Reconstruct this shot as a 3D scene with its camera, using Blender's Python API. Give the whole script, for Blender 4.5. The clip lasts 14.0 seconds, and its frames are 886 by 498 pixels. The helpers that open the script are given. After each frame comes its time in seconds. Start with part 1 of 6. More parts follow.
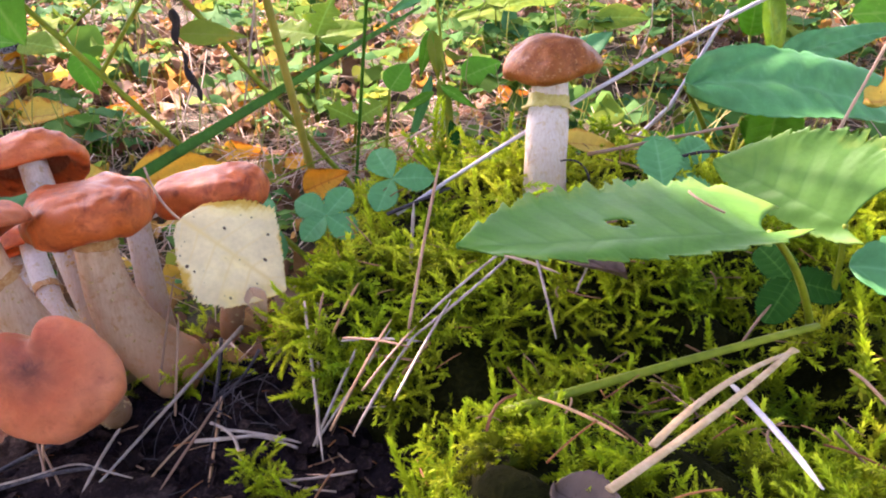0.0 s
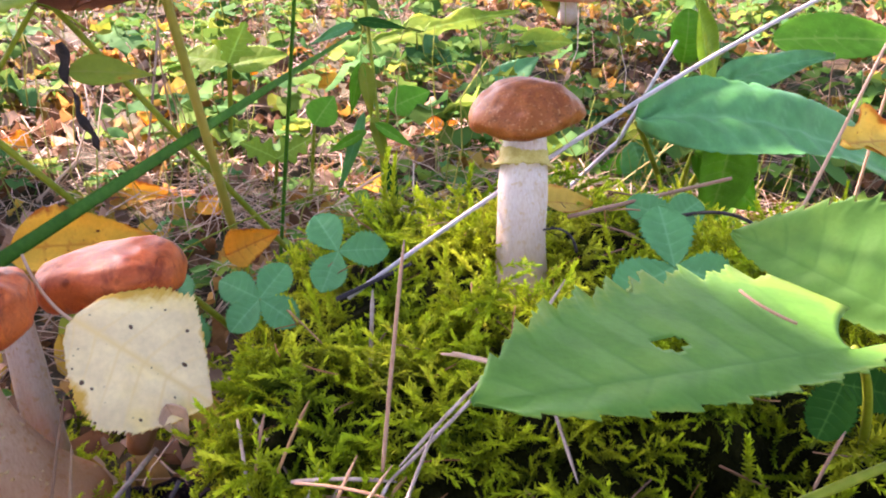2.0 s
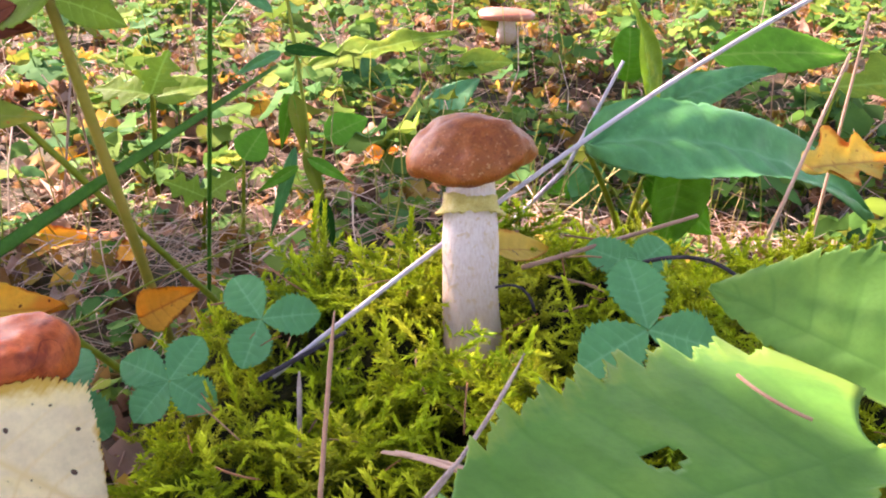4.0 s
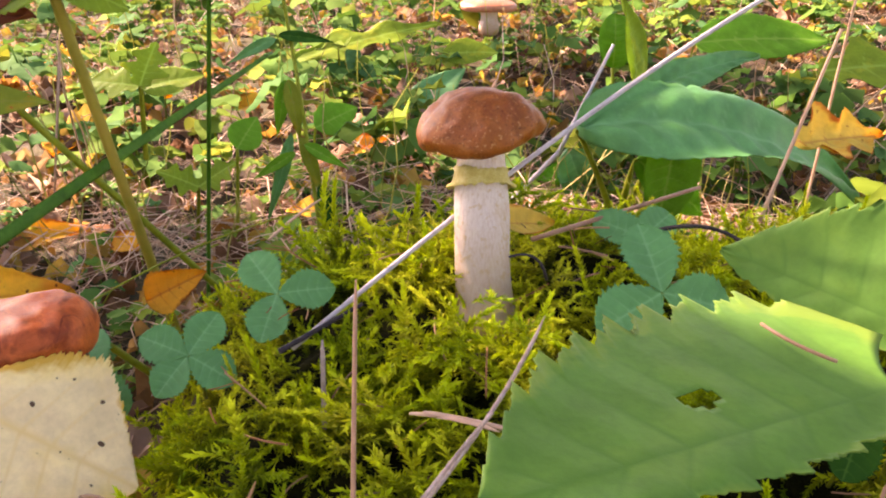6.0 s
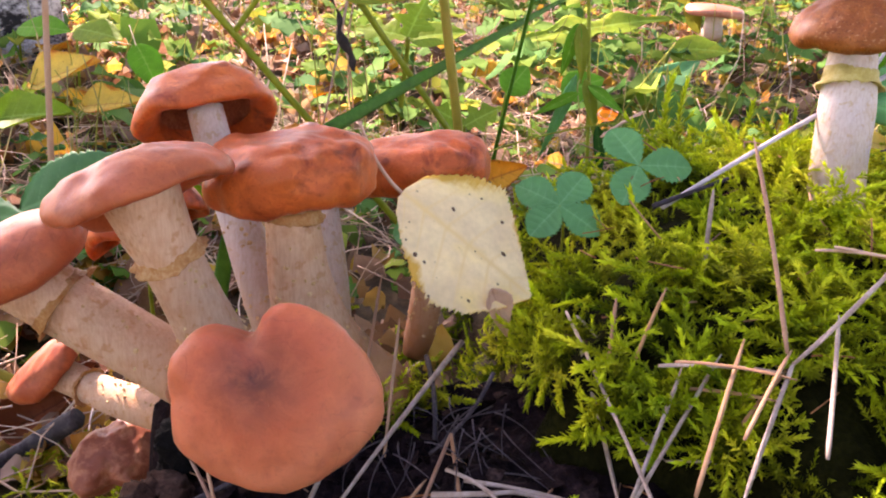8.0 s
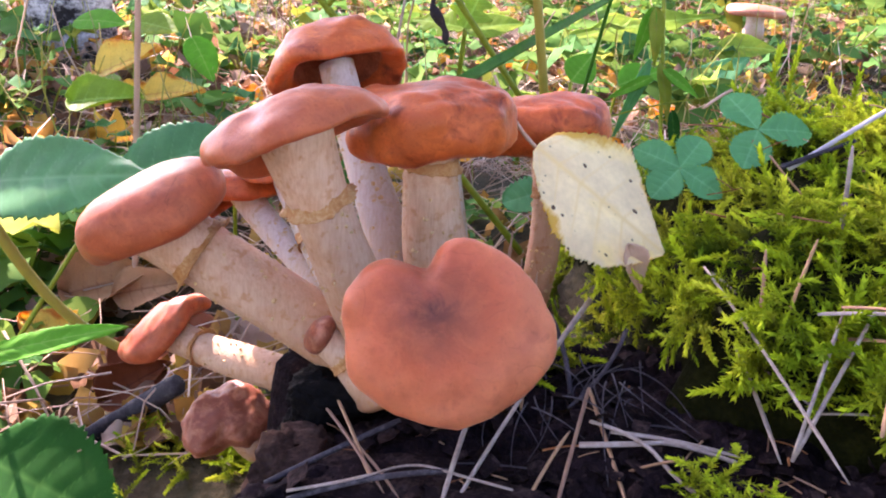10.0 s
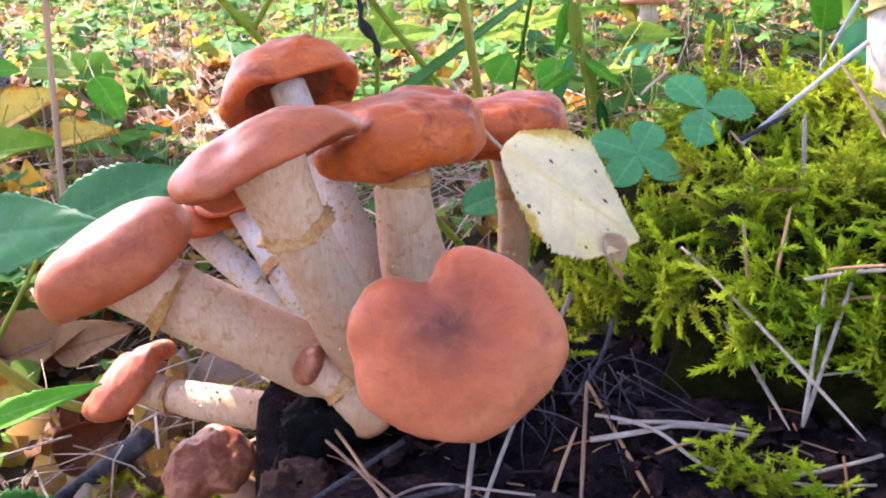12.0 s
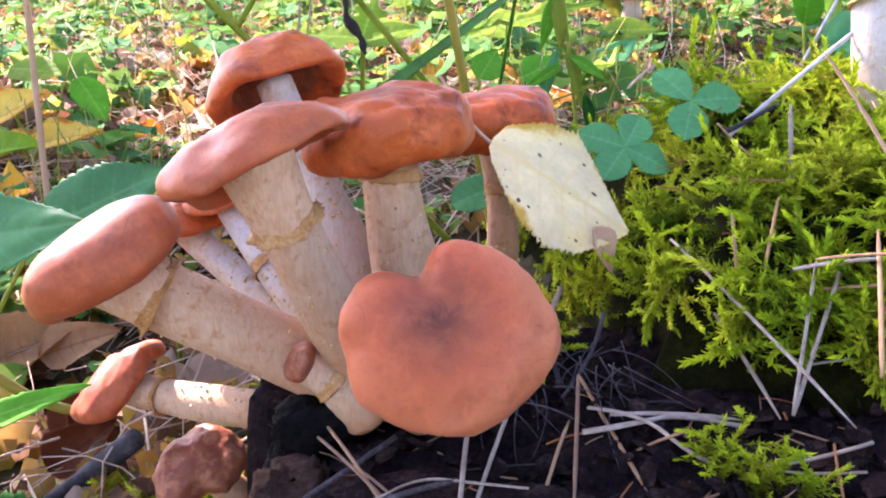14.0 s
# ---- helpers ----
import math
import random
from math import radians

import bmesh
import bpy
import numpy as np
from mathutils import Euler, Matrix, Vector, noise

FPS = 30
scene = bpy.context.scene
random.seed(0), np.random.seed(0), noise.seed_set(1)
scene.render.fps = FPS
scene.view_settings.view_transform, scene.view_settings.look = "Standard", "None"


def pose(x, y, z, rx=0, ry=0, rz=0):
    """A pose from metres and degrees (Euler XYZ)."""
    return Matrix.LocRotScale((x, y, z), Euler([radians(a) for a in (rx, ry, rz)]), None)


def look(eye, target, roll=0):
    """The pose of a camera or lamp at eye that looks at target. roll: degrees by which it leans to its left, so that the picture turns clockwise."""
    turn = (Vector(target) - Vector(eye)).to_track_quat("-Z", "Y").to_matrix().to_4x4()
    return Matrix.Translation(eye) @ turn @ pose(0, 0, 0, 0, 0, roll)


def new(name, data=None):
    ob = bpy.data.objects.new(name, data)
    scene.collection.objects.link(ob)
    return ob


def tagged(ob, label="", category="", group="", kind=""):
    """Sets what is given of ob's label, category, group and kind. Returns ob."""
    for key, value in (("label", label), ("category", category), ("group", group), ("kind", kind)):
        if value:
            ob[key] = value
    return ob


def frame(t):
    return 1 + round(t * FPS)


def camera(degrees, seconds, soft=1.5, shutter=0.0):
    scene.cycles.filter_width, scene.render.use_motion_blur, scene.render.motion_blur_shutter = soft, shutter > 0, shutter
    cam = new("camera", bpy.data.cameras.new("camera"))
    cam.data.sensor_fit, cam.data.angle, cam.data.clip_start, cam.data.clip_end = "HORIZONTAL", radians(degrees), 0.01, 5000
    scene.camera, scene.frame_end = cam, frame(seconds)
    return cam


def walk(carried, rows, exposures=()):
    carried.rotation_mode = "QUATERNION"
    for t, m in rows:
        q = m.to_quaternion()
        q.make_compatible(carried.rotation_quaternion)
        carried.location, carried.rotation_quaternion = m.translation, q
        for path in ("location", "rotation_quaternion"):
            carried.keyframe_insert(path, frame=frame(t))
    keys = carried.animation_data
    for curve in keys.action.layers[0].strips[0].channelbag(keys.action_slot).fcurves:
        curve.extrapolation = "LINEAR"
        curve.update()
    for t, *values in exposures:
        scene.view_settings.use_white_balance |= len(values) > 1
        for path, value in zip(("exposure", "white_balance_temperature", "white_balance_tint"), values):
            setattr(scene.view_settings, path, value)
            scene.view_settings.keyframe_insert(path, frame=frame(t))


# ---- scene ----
cam = camera(57.0, 14.0, 2.0)
EXPOSURES = [(0, 3.12, 6800, 40), (3.5, 3.03, 6800, 40), (5.8, 2.85, 8400, 40), (6.5, 2.92, 8500, 42), (7.5, 3.02, 7900, 43), (9, 3.1, 6800, 44), (11.5, 3.38, 6150, 35), (14, 3.38, 6150, 35)]
PATH = [
    (0, (0.078, 0.068, 0.252), (-0.021, 1.884, -0.581), -0.3),
    (0.5, (0.069, 0.078, 0.251), (-0.003, 1.898, -0.574), 0.2),
    (1, (0.056, 0.101, 0.248), (0.047, 1.922, -0.579), 0.9),
    (1.5, (0.057, 0.122, 0.25), (0.114, 1.95, -0.561), 1.2),
    (2, (0.056, 0.138, 0.25), (0.172, 1.969, -0.544), 1.0),
    (2.5, (0.059, 0.147, 0.242), (0.204, 1.989, -0.523), 1.0),
    (3, (0.057, 0.16, 0.242), (0.238, 2.003, -0.515), 1.0),
    (3.5, (0.06, 0.174, 0.247), (0.27, 2.015, -0.505), 0.6),
    (3.7, (0.062, 0.179, 0.248), (0.287, 2.019, -0.503), 0.5),
    (5.8, (0.06, 0.183, 0.247), (0.356, 2.005, -0.522), -0.4),
    (6, (0.05, 0.175, 0.242), (0.34, 2.001, -0.52), -0.2),
    (6.5, (0.02, 0.157, 0.227), (0.18, 2.01, -0.508), 1.3),
    (7, (-0.001, 0.152, 0.216), (0.033, 2.011, -0.519), 2.0),
    (7.5, (-0.014, 0.145, 0.206), (-0.051, 2.005, -0.529), 2.6),
    (8, (-0.026, 0.135, 0.2), (-0.111, 1.991, -0.542), 3.3),
    (8.5, (-0.037, 0.129, 0.193), (-0.196, 1.976, -0.558), 3.5),
    (9, (-0.041, 0.129, 0.188), (-0.226, 1.977, -0.555), 4.0),
    (9.2, (-0.045, 0.127, 0.187), (-0.236, 1.975, -0.554), 4.1),
    (11.3, (-0.077, 0.129, 0.176), (-0.042, 2.0, -0.529), -0.0),
    (11.5, (-0.078, 0.13, 0.176), (-0.035, 2.001, -0.527), -0.7),
    (12, (-0.079, 0.131, 0.18), (-0.023, 2.004, -0.52), -1.6),
    (12.5, (-0.081, 0.132, 0.18), (-0.011, 2.005, -0.518), -2.0),
    (13, (-0.082, 0.132, 0.179), (-0.003, 2.004, -0.52), -2.1),
    (13.5, (-0.083, 0.132, 0.179), (0.003, 2.003, -0.523), -2.1),
    (14, (-0.08, 0.131, 0.179), (0.008, 2.001, -0.526), -2.0),
]
walk(cam, [(t, look(eye, target, roll)) for t, eye, target, roll in PATH], EXPOSURES)

# ---- light ----
SUN_TO = Vector((-0.50, 0.62, 0.60)).normalized()
world = bpy.data.worlds.new("sky")
scene.world = world
world.use_nodes = True
wn = world.node_tree.nodes
sky = wn.new("ShaderNodeTexSky")
sky.sky_type, sky.sun_disc = "NISHITA", False
sky.sun_elevation = math.asin(SUN_TO.z)
sky.sun_rotation = math.atan2(SUN_TO.x, SUN_TO.y)
wn["Background"].inputs["Strength"].default_value = 0.135
world.node_tree.links.new(sky.outputs[0], wn["Background"].inputs["Color"])
sun = new("sun", bpy.data.lights.new("sun", "SUN"))
sun.data.energy, sun.data.angle, sun.data.color = 3.6, radians(0.55), (1.0, 0.93, 0.82)
sun.matrix_world = look(SUN_TO * 30, (0, 0, 0))


# ---- materials ----
def ramp_node(nt, fac, cols):
    r = nt.nodes.new("ShaderNodeValToRGB")
    els = r.color_ramp.elements
    while len(els) < len(cols):
        els.new(0.5)
    for i, c in enumerate(cols):
        pos, col = c if isinstance(c[1], (tuple, list)) else (i / max(1, len(cols) - 1), c)
        els[i].position, els[i].color = pos, (*col, 1)
    nt.links.new(fac, r.inputs[0])
    return r.outputs[0]


def noise_node(nt, vec, scale, detail=4, rough=0.6, dist=0.0):
    n = nt.nodes.new("ShaderNodeTexNoise")
    n.inputs["Scale"].default_value, n.inputs["Detail"].default_value = scale, detail
    n.inputs["Roughness"].default_value, n.inputs["Distortion"].default_value = rough, dist
    if vec is not None:
        nt.links.new(vec, n.inputs["Vector"])
    return n.outputs[0]


def mix_node(nt, fac, a, b, blend="MIX"):
    m = nt.nodes.new("ShaderNodeMix")
    m.data_type, m.blend_type = "RGBA", blend
    for sock, val in ((m.inputs[0], fac), (m.inputs[6], a), (m.inputs[7], b)):
        if isinstance(val, (int, float)):
            sock.default_value = val
        elif isinstance(val, (tuple, list)):
            sock.default_value = (*val, 1)
        else:
            nt.links.new(val, sock)
    return m.outputs[2]


def math_node(nt, op, a, b=0.0, clamp=False):
    m = nt.nodes.new("ShaderNodeMath")
    m.operation, m.use_clamp = op, clamp
    for sock, val in ((m.inputs[0], a), (m.inputs[1], b)):
        if isinstance(val, (int, float)):
            sock.default_value = val
        else:
            nt.links.new(val, sock)
    return m.outputs[0]


def attr_node(nt, name):
    a = nt.nodes.new("ShaderNodeAttribute")
    a.attribute_name = name
    return a.outputs["Fac"]


def start(name):
    m = bpy.data.materials.new(name)
    m.use_nodes = True
    nt = m.node_tree
    return m, nt, nt.nodes["Principled BSDF"], nt.nodes.new("ShaderNodeTexCoord").outputs["Object"]


def finish(nt, p, colour, rough, bump_src=None, bump=0.0, dist=0.0004, through_col=None, thin=0.0, spec=0.15):
    nt.links.new(colour, p.inputs["Base Color"])
    if isinstance(rough, (int, float)):
        p.inputs["Roughness"].default_value = rough
    else:
        nt.links.new(rough, p.inputs["Roughness"])
    p.inputs["Specular IOR Level"].default_value = spec
    if bump_src is not None:
        b = nt.nodes.new("ShaderNodeBump")
        b.inputs["Strength"].default_value, b.inputs["Distance"].default_value = bump, dist
        nt.links.new(bump_src, b.inputs["Height"])
        nt.links.new(b.outputs[0], p.inputs["Normal"])
    if thin > 0:
        t = nt.nodes.new("ShaderNodeBsdfTranslucent")
        nt.links.new(through_col if through_col is not None else colour, t.inputs[0])
        mx = nt.nodes.new("ShaderNodeMixShader")
        mx.inputs[0].default_value = thin
        nt.links.new(p.outputs[0], mx.inputs[1])
        nt.links.new(t.outputs[0], mx.inputs[2])
        nt.links.new(mx.outputs[0], nt.nodes["Material Output"].inputs[0])


def simple(name, cols, scale, rough=0.6, bump=0.3, dist=0.0004, thin=0.0, spec=0.15, fine=6.0, isle=None, obj=None, stretch=None):
    """Colour by noise at two scales; isle or obj: colours that vary piece by piece."""
    m, nt, p, co = start(name)
    if stretch:
        mp = nt.nodes.new("ShaderNodeMapping")
        mp.inputs["Scale"].default_value = stretch
        nt.links.new(co, mp.inputs[0])
        co = mp.outputs[0]
    a = noise_node(nt, co, scale, 5, 0.65)
    b = noise_node(nt, co, scale * fine, 3, 0.6)
    both = math_node(nt, "ADD", math_node(nt, "MULTIPLY", a, 0.65), math_node(nt, "MULTIPLY", b, 0.35))
    spread = math_node(nt, "MULTIPLY_ADD", both, 2.2)
    nt.nodes[-1].inputs[2].default_value = -0.6
    colour = ramp_node(nt, spread, cols)
    if isle:
        g = nt.nodes.new("ShaderNodeNewGeometry")
        colour = mix_node(nt, 0.75, colour, ramp_node(nt, g.outputs["Random Per Island"], isle))
    if obj:
        o = nt.nodes.new("ShaderNodeObjectInfo")
        colour = mix_node(nt, 0.6, colour, ramp_node(nt, o.outputs["Random"], obj))
    finish(nt, p, colour, rough, both, bump, dist, None, thin, spec)
    return m


def cap_material(name, mid, edge, centre, radius, speck=0.5, blotch=0.8, uneven=0.7, middle=(0.0, 0.0), worn=0.66):
    """Moist cap skin: a darker middle, rusty blotches, small dark flecks, paler worn patches and an uneven sheen."""
    m, nt, p, co = start(name)
    sep = nt.nodes.new("ShaderNodeSeparateXYZ")
    nt.links.new(co, sep.inputs[0])
    r2 = math_node(nt, "ADD", math_node(nt, "POWER", math_node(nt, "SUBTRACT", sep.outputs[0], middle[0]), 2.0), math_node(nt, "POWER", math_node(nt, "SUBTRACT", sep.outputs[1], middle[1]), 2.0))
    r = math_node(nt, "DIVIDE", math_node(nt, "SQRT", r2), radius)
    big = noise_node(nt, co, 85, 5, 0.62, 0.9)
    mott = noise_node(nt, co, 150, 6, 0.72, 0.4)
    fleck = noise_node(nt, co, 1100, 2, 0.5)
    crease = noise_node(nt, co, 62, 2, 0.45, 1.6)
    rr = math_node(nt, "ADD", r, math_node(nt, "MULTIPLY", math_node(nt, "SUBTRACT", big, 0.5), uneven))
    col = ramp_node(nt, rr, [(0.0, centre), (0.3, tuple(0.4 * a + 0.6 * b for a, b in zip(centre, mid))), (0.5, mid), (1.0, edge)])
    off = (lambda lo, hi: [(0.0, (0, 0, 0)), (lo, (0, 0, 0)), (hi, (1, 1, 1))])
    col = mix_node(nt, math_node(nt, "MULTIPLY", ramp_node(nt, mott, off(0.46, 0.64)), worn), col, tuple(min(1, c * f + 0.004) for c, f in zip(mid, (1.75, 2.3, 2.4))))
    col = mix_node(nt, math_node(nt, "MULTIPLY", ramp_node(nt, big, off(0.50, 0.66)), blotch), col, tuple(c * f for c, f in zip(mid, (0.5, 0.38, 0.4))))
    line = math_node(nt, "ABSOLUTE", math_node(nt, "SUBTRACT", crease, 0.5))
    col = mix_node(nt, math_node(nt, "MULTIPLY", ramp_node(nt, line, [(0.0, (1, 1, 1)), (0.004, (0.7, 0.7, 0.7)), (0.012, (0, 0, 0))]), math_node(nt, "MULTIPLY", ramp_node(nt, big, off(0.50, 0.60)), blotch)), col, tuple(c * f for c, f in zip(mid, (0.30, 0.25, 0.3))))
    spots = nt.nodes.new("ShaderNodeTexVoronoi")
    spots.inputs["Scale"].default_value = 210
    nt.links.new(co, spots.inputs["Vector"])
    d = math_node(nt, "ADD", spots.outputs["Distance"], math_node(nt, "MULTIPLY", math_node(nt, "SUBTRACT", 0.61, noise_node(nt, co, 95, 2, 0.5)), 2.6))
    col = mix_node(nt, math_node(nt, "MULTIPLY", ramp_node(nt, d, [(0.0, (1, 1, 1)), (0.12, (1, 1, 1)), (0.50, (0, 0, 0))]), blotch * 0.8), col, tuple(c * f for c, f in zip(mid, (0.28, 0.22, 0.3))))
    col = mix_node(nt, math_node(nt, "MULTIPLY", ramp_node(nt, fleck, off(0.58, 0.70)), speck * 0.6), col, tuple(c * 0.35 for c in mid))
    if speck >= 1:
        col = mix_node(nt, math_node(nt, "MULTIPLY", ramp_node(nt, noise_node(nt, co, 800, 2, 0.5), off(0.62, 0.68)), math_node(nt, "MULTIPLY", r, 0.9, True)), col, (0.40, 0.17, 0.06))
    h = math_node(nt, "ADD", math_node(nt, "MULTIPLY", mott, 1.3), math_node(nt, "MULTIPLY", fleck, 0.5))
    rough = math_node(nt, "MULTIPLY_ADD", mott, 0.4)
    nt.nodes[-1].inputs[2].default_value = 0.27
    finish(nt, p, col, rough, h, 0.28, 0.0005, None, 0.0, 0.22)
    p.inputs["Sheen Weight"].default_value = 0.015
    p.inputs["Sheen Roughness"].default_value = 0.4
    p.inputs["Subsurface Weight"].default_value = 0.2
    p.inputs["Subsurface Radius"].default_value = (0.004, 0.0012, 0.0006)
    p.inputs["Subsurface Scale"].default_value = 0.5
    return m


def stipe_material(name, top, low, fleck_col):
    m, nt, p, co = start(name)
    along = attr_node(nt, "along")
    mp = nt.nodes.new("ShaderNodeMapping")
    mp.inputs["Scale"].default_value = (1, 1, 0.12)
    nt.links.new(co, mp.inputs[0])
    fib = noise_node(nt, mp.outputs[0], 1100, 4, 0.7)
    big = noise_node(nt, co, 120, 4, 0.6)
    fl = noise_node(nt, co, 330, 2, 0.5)
    a = math_node(nt, "ADD", along, math_node(nt, "MULTIPLY", math_node(nt, "SUBTRACT", big, 0.5), 0.5))
    col = ramp_node(nt, a, [(0.0, low), (0.55, top), (1.0, tuple(min(0.9, c * 1.12) for c in top))])
    col = mix_node(nt, math_node(nt, "MULTIPLY", ramp_node(nt, fib, [(0.42, (0, 0, 0)), (0.66, (1, 1, 1))]), 0.42), col, tuple(c * f for c, f in zip(top, (0.66, 0.5, 0.36))))
    col = mix_node(nt, math_node(nt, "MULTIPLY", ramp_node(nt, big, [(0.50, (0, 0, 0)), (0.68, (1, 1, 1))]), 0.38), col, fleck_col)
    col = mix_node(nt, math_node(nt, "MULTIPLY", ramp_node(nt, fl, [(0.0, (0, 0, 0)), (0.58, (0, 0, 0)), (0.68, (1, 1, 1))]), 0.6), col, fleck_col)
    h = math_node(nt, "ADD", math_node(nt, "MULTIPLY", fib, 0.6), math_node(nt, "MULTIPLY", fl, 0.8))
    finish(nt, p, col, 0.65, h, 0.6, 0.0008, None, 0.0, 0.15)
    p.inputs["Subsurface Weight"].default_value = 0.2
    p.inputs["Subsurface Radius"].default_value = (0.004, 0.0025, 0.0015)
    p.inputs["Subsurface Scale"].default_value = 0.6
    return m


def leaf_material(name, base, vein, spots=None, thin=0.35, rough=0.5, patch=None, spot_amount=0.6, edge_col=None, spec=0.07):
    """A leaf with its midrib and side veins from the mesh's own attributes 'rib' (0 on a vein) and 'edge' (1 at the margin)."""
    m, nt, p, co = start(name)
    rib, edge = attr_node(nt, "rib"), attr_node(nt, "edge")
    big = noise_node(nt, co, 45, 4, 0.6)
    fine = noise_node(nt, co, 500, 3, 0.6)
    col = ramp_node(nt, big, [(0.3, tuple(c * 0.78 for c in base)), (0.7, tuple(min(1, c * 1.2) for c in base))])
    if patch:
        col = mix_node(nt, ramp_node(nt, noise_node(nt, co, 28, 3, 0.55), [(0.5, (0, 0, 0)), (0.62, (1, 1, 1))]), col, patch)
    col = mix_node(nt, math_node(nt, "MULTIPLY", ramp_node(nt, fine, [(0.4, (0, 0, 0)), (0.75, (1, 1, 1))]), 0.22), col, tuple(c * 0.55 for c in base))
    col = mix_node(nt, ramp_node(nt, rib, [(0.0, (1, 1, 1)), (0.09, (0.45, 0.45, 0.45)), (0.2, (0, 0, 0))]), col, vein)
    if edge_col:
        e2 = math_node(nt, "ADD", edge, math_node(nt, "MULTIPLY", math_node(nt, "SUBTRACT", big, 0.56), 1.6))
        col = mix_node(nt, ramp_node(nt, e2, [(0.74, (0, 0, 0)), (0.92, (1, 1, 1))]), col, edge_col)
    if spots:
        sp = nt.nodes.new("ShaderNodeTexVoronoi")
        sp.inputs["Scale"].default_value = 300
        nt.links.new(co, sp.inputs["Vector"])
        keep = noise_node(nt, co, 210, 1, 0.5)
        d = math_node(nt, "ADD", sp.outputs["Distance"], math_node(nt, "MULTIPLY", math_node(nt, "SUBTRACT", 0.60, keep), 1.6))
        col = mix_node(nt, math_node(nt, "MULTIPLY", ramp_node(nt, d, [(0.0, (1, 1, 1)), (0.09, (1, 1, 1)), (0.19, (0, 0, 0))]), spot_amount), col, spots)
    h = math_node(nt, "ADD", math_node(nt, "MULTIPLY", rib, 0.8), math_node(nt, "MULTIPLY", fine, 0.5))
    back = mix_node(nt, 1.0, col, (1.25, 1.25, 0.75), "MULTIPLY")
    finish(nt, p, col, rough, h, 0.35, 0.0005, back, thin, spec)
    return m


def moss_material():
    m, nt, p, co = start("moss_shoots")
    age_shade = attr_node(nt, "age_shade")
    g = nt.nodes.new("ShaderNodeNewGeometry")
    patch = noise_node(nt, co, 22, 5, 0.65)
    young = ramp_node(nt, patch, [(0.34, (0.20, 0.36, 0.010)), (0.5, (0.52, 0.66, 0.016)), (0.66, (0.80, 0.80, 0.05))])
    # Base tone: older leaves, darkened further for the shade between shoots.
    old_shaded = ramp_node(nt, patch, [(0.35, (0.006, 0.018, 0.001)), (0.65, (0.026, 0.034, 0.003))])
    col = mix_node(nt, age_shade, old_shaded, young)
    tone = ramp_node(nt, g.outputs["Random Per Island"], [(0.0, (0.7, 0.72, 0.6)), (0.5, (1, 1, 1)), (1.0, (1.25, 1.2, 1.2))])
    col = mix_node(nt, 1.0, col, tone, "MULTIPLY")
    finish(nt, p, col, 0.6, None, 0, 0, None, 0.36, 0.10)
    return m


def ground_material():
    m, nt, p, co = start("forest_floor")
    a = noise_node(nt, co, 26, 6, 0.7, 0.5)
    b = noise_node(nt, co, 170, 5, 0.7)
    c = noise_node(nt, co, 5, 3, 0.6)
    # Soil browns lowered so that gaps in the litter carry their shade.
    col = ramp_node(nt, a, [(0.25, (0.010, 0.006, 0.004)), (0.45, (0.032, 0.019, 0.010)), (0.6, (0.075, 0.042, 0.020)), (0.78, (0.15, 0.085, 0.040))])
    col = mix_node(nt, math_node(nt, "MULTIPLY", ramp_node(nt, c, [(0.4, (0, 0, 0)), (0.62, (1, 1, 1))]), 0.45), col, (0.035, 0.06, 0.008))
    col = mix_node(nt, math_node(nt, "MULTIPLY", ramp_node(nt, b, [(0.45, (0, 0, 0)), (0.7, (1, 1, 1))]), 0.4), col, (0.17, 0.11, 0.06))
    finish(nt, p, col, 0.9, math_node(nt, "ADD", a, b), 0.8, 0.004, None, 0, 0.2)
    return m


GROUND = ground_material()
MOSS = moss_material()
# Humus taken near black: the shade between moss shoots is in this colour.
BANK = simple("humus_gap_shade", [(0.003, 0.003, 0.001), (0.010, 0.010, 0.002), (0.028, 0.025, 0.005)], 90, 0.9, 0.9, 0.003, spec=0.04)
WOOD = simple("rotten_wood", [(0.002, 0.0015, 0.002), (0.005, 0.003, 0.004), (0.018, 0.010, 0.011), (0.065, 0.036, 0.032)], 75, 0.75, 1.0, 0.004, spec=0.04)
BARK = simple("bark_flakes", [(0.004, 0.003, 0.004), (0.018, 0.010, 0.010), (0.085, 0.052, 0.044)], 120, 0.85, 0.8, 0.0015, spec=0.04)
BARKFACE = simple("brown_bark_face", [(0.007, 0.004, 0.003), (0.034, 0.018, 0.013), (0.090, 0.052, 0.038)], 110, 0.85, 0.9, 0.002, stretch=(1, 1, 0.4), spec=0.04)
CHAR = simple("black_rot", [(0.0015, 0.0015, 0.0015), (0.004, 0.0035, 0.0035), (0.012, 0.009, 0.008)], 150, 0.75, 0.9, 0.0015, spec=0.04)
NEEDLE = simple("dry_needle", [(0.16, 0.07, 0.035), (0.34, 0.18, 0.10), (0.50, 0.32, 0.20)], 160, 0.45, 0.3, 0.0003, obj=[(0.17, 0.09, 0.07), (0.40, 0.24, 0.15), (0.46, 0.22, 0.08), (0.24, 0.13, 0.10)])
NEEDLE_GREY = simple("weathered_needle", [(0.17, 0.110, 0.085), (0.33, 0.240, 0.190), (0.50, 0.410, 0.350)], 160, 0.45, 0.3, 0.0003)
STRAW = simple("dry_straw", [(0.42, 0.27, 0.17), (0.64, 0.48, 0.34), (0.76, 0.63, 0.48)], 90, 0.5, 0.3, 0.0003, thin=0.15, isle=[(0.24, 0.12, 0.08), (0.56, 0.38, 0.27), (0.42, 0.22, 0.13), (0.70, 0.56, 0.43)])
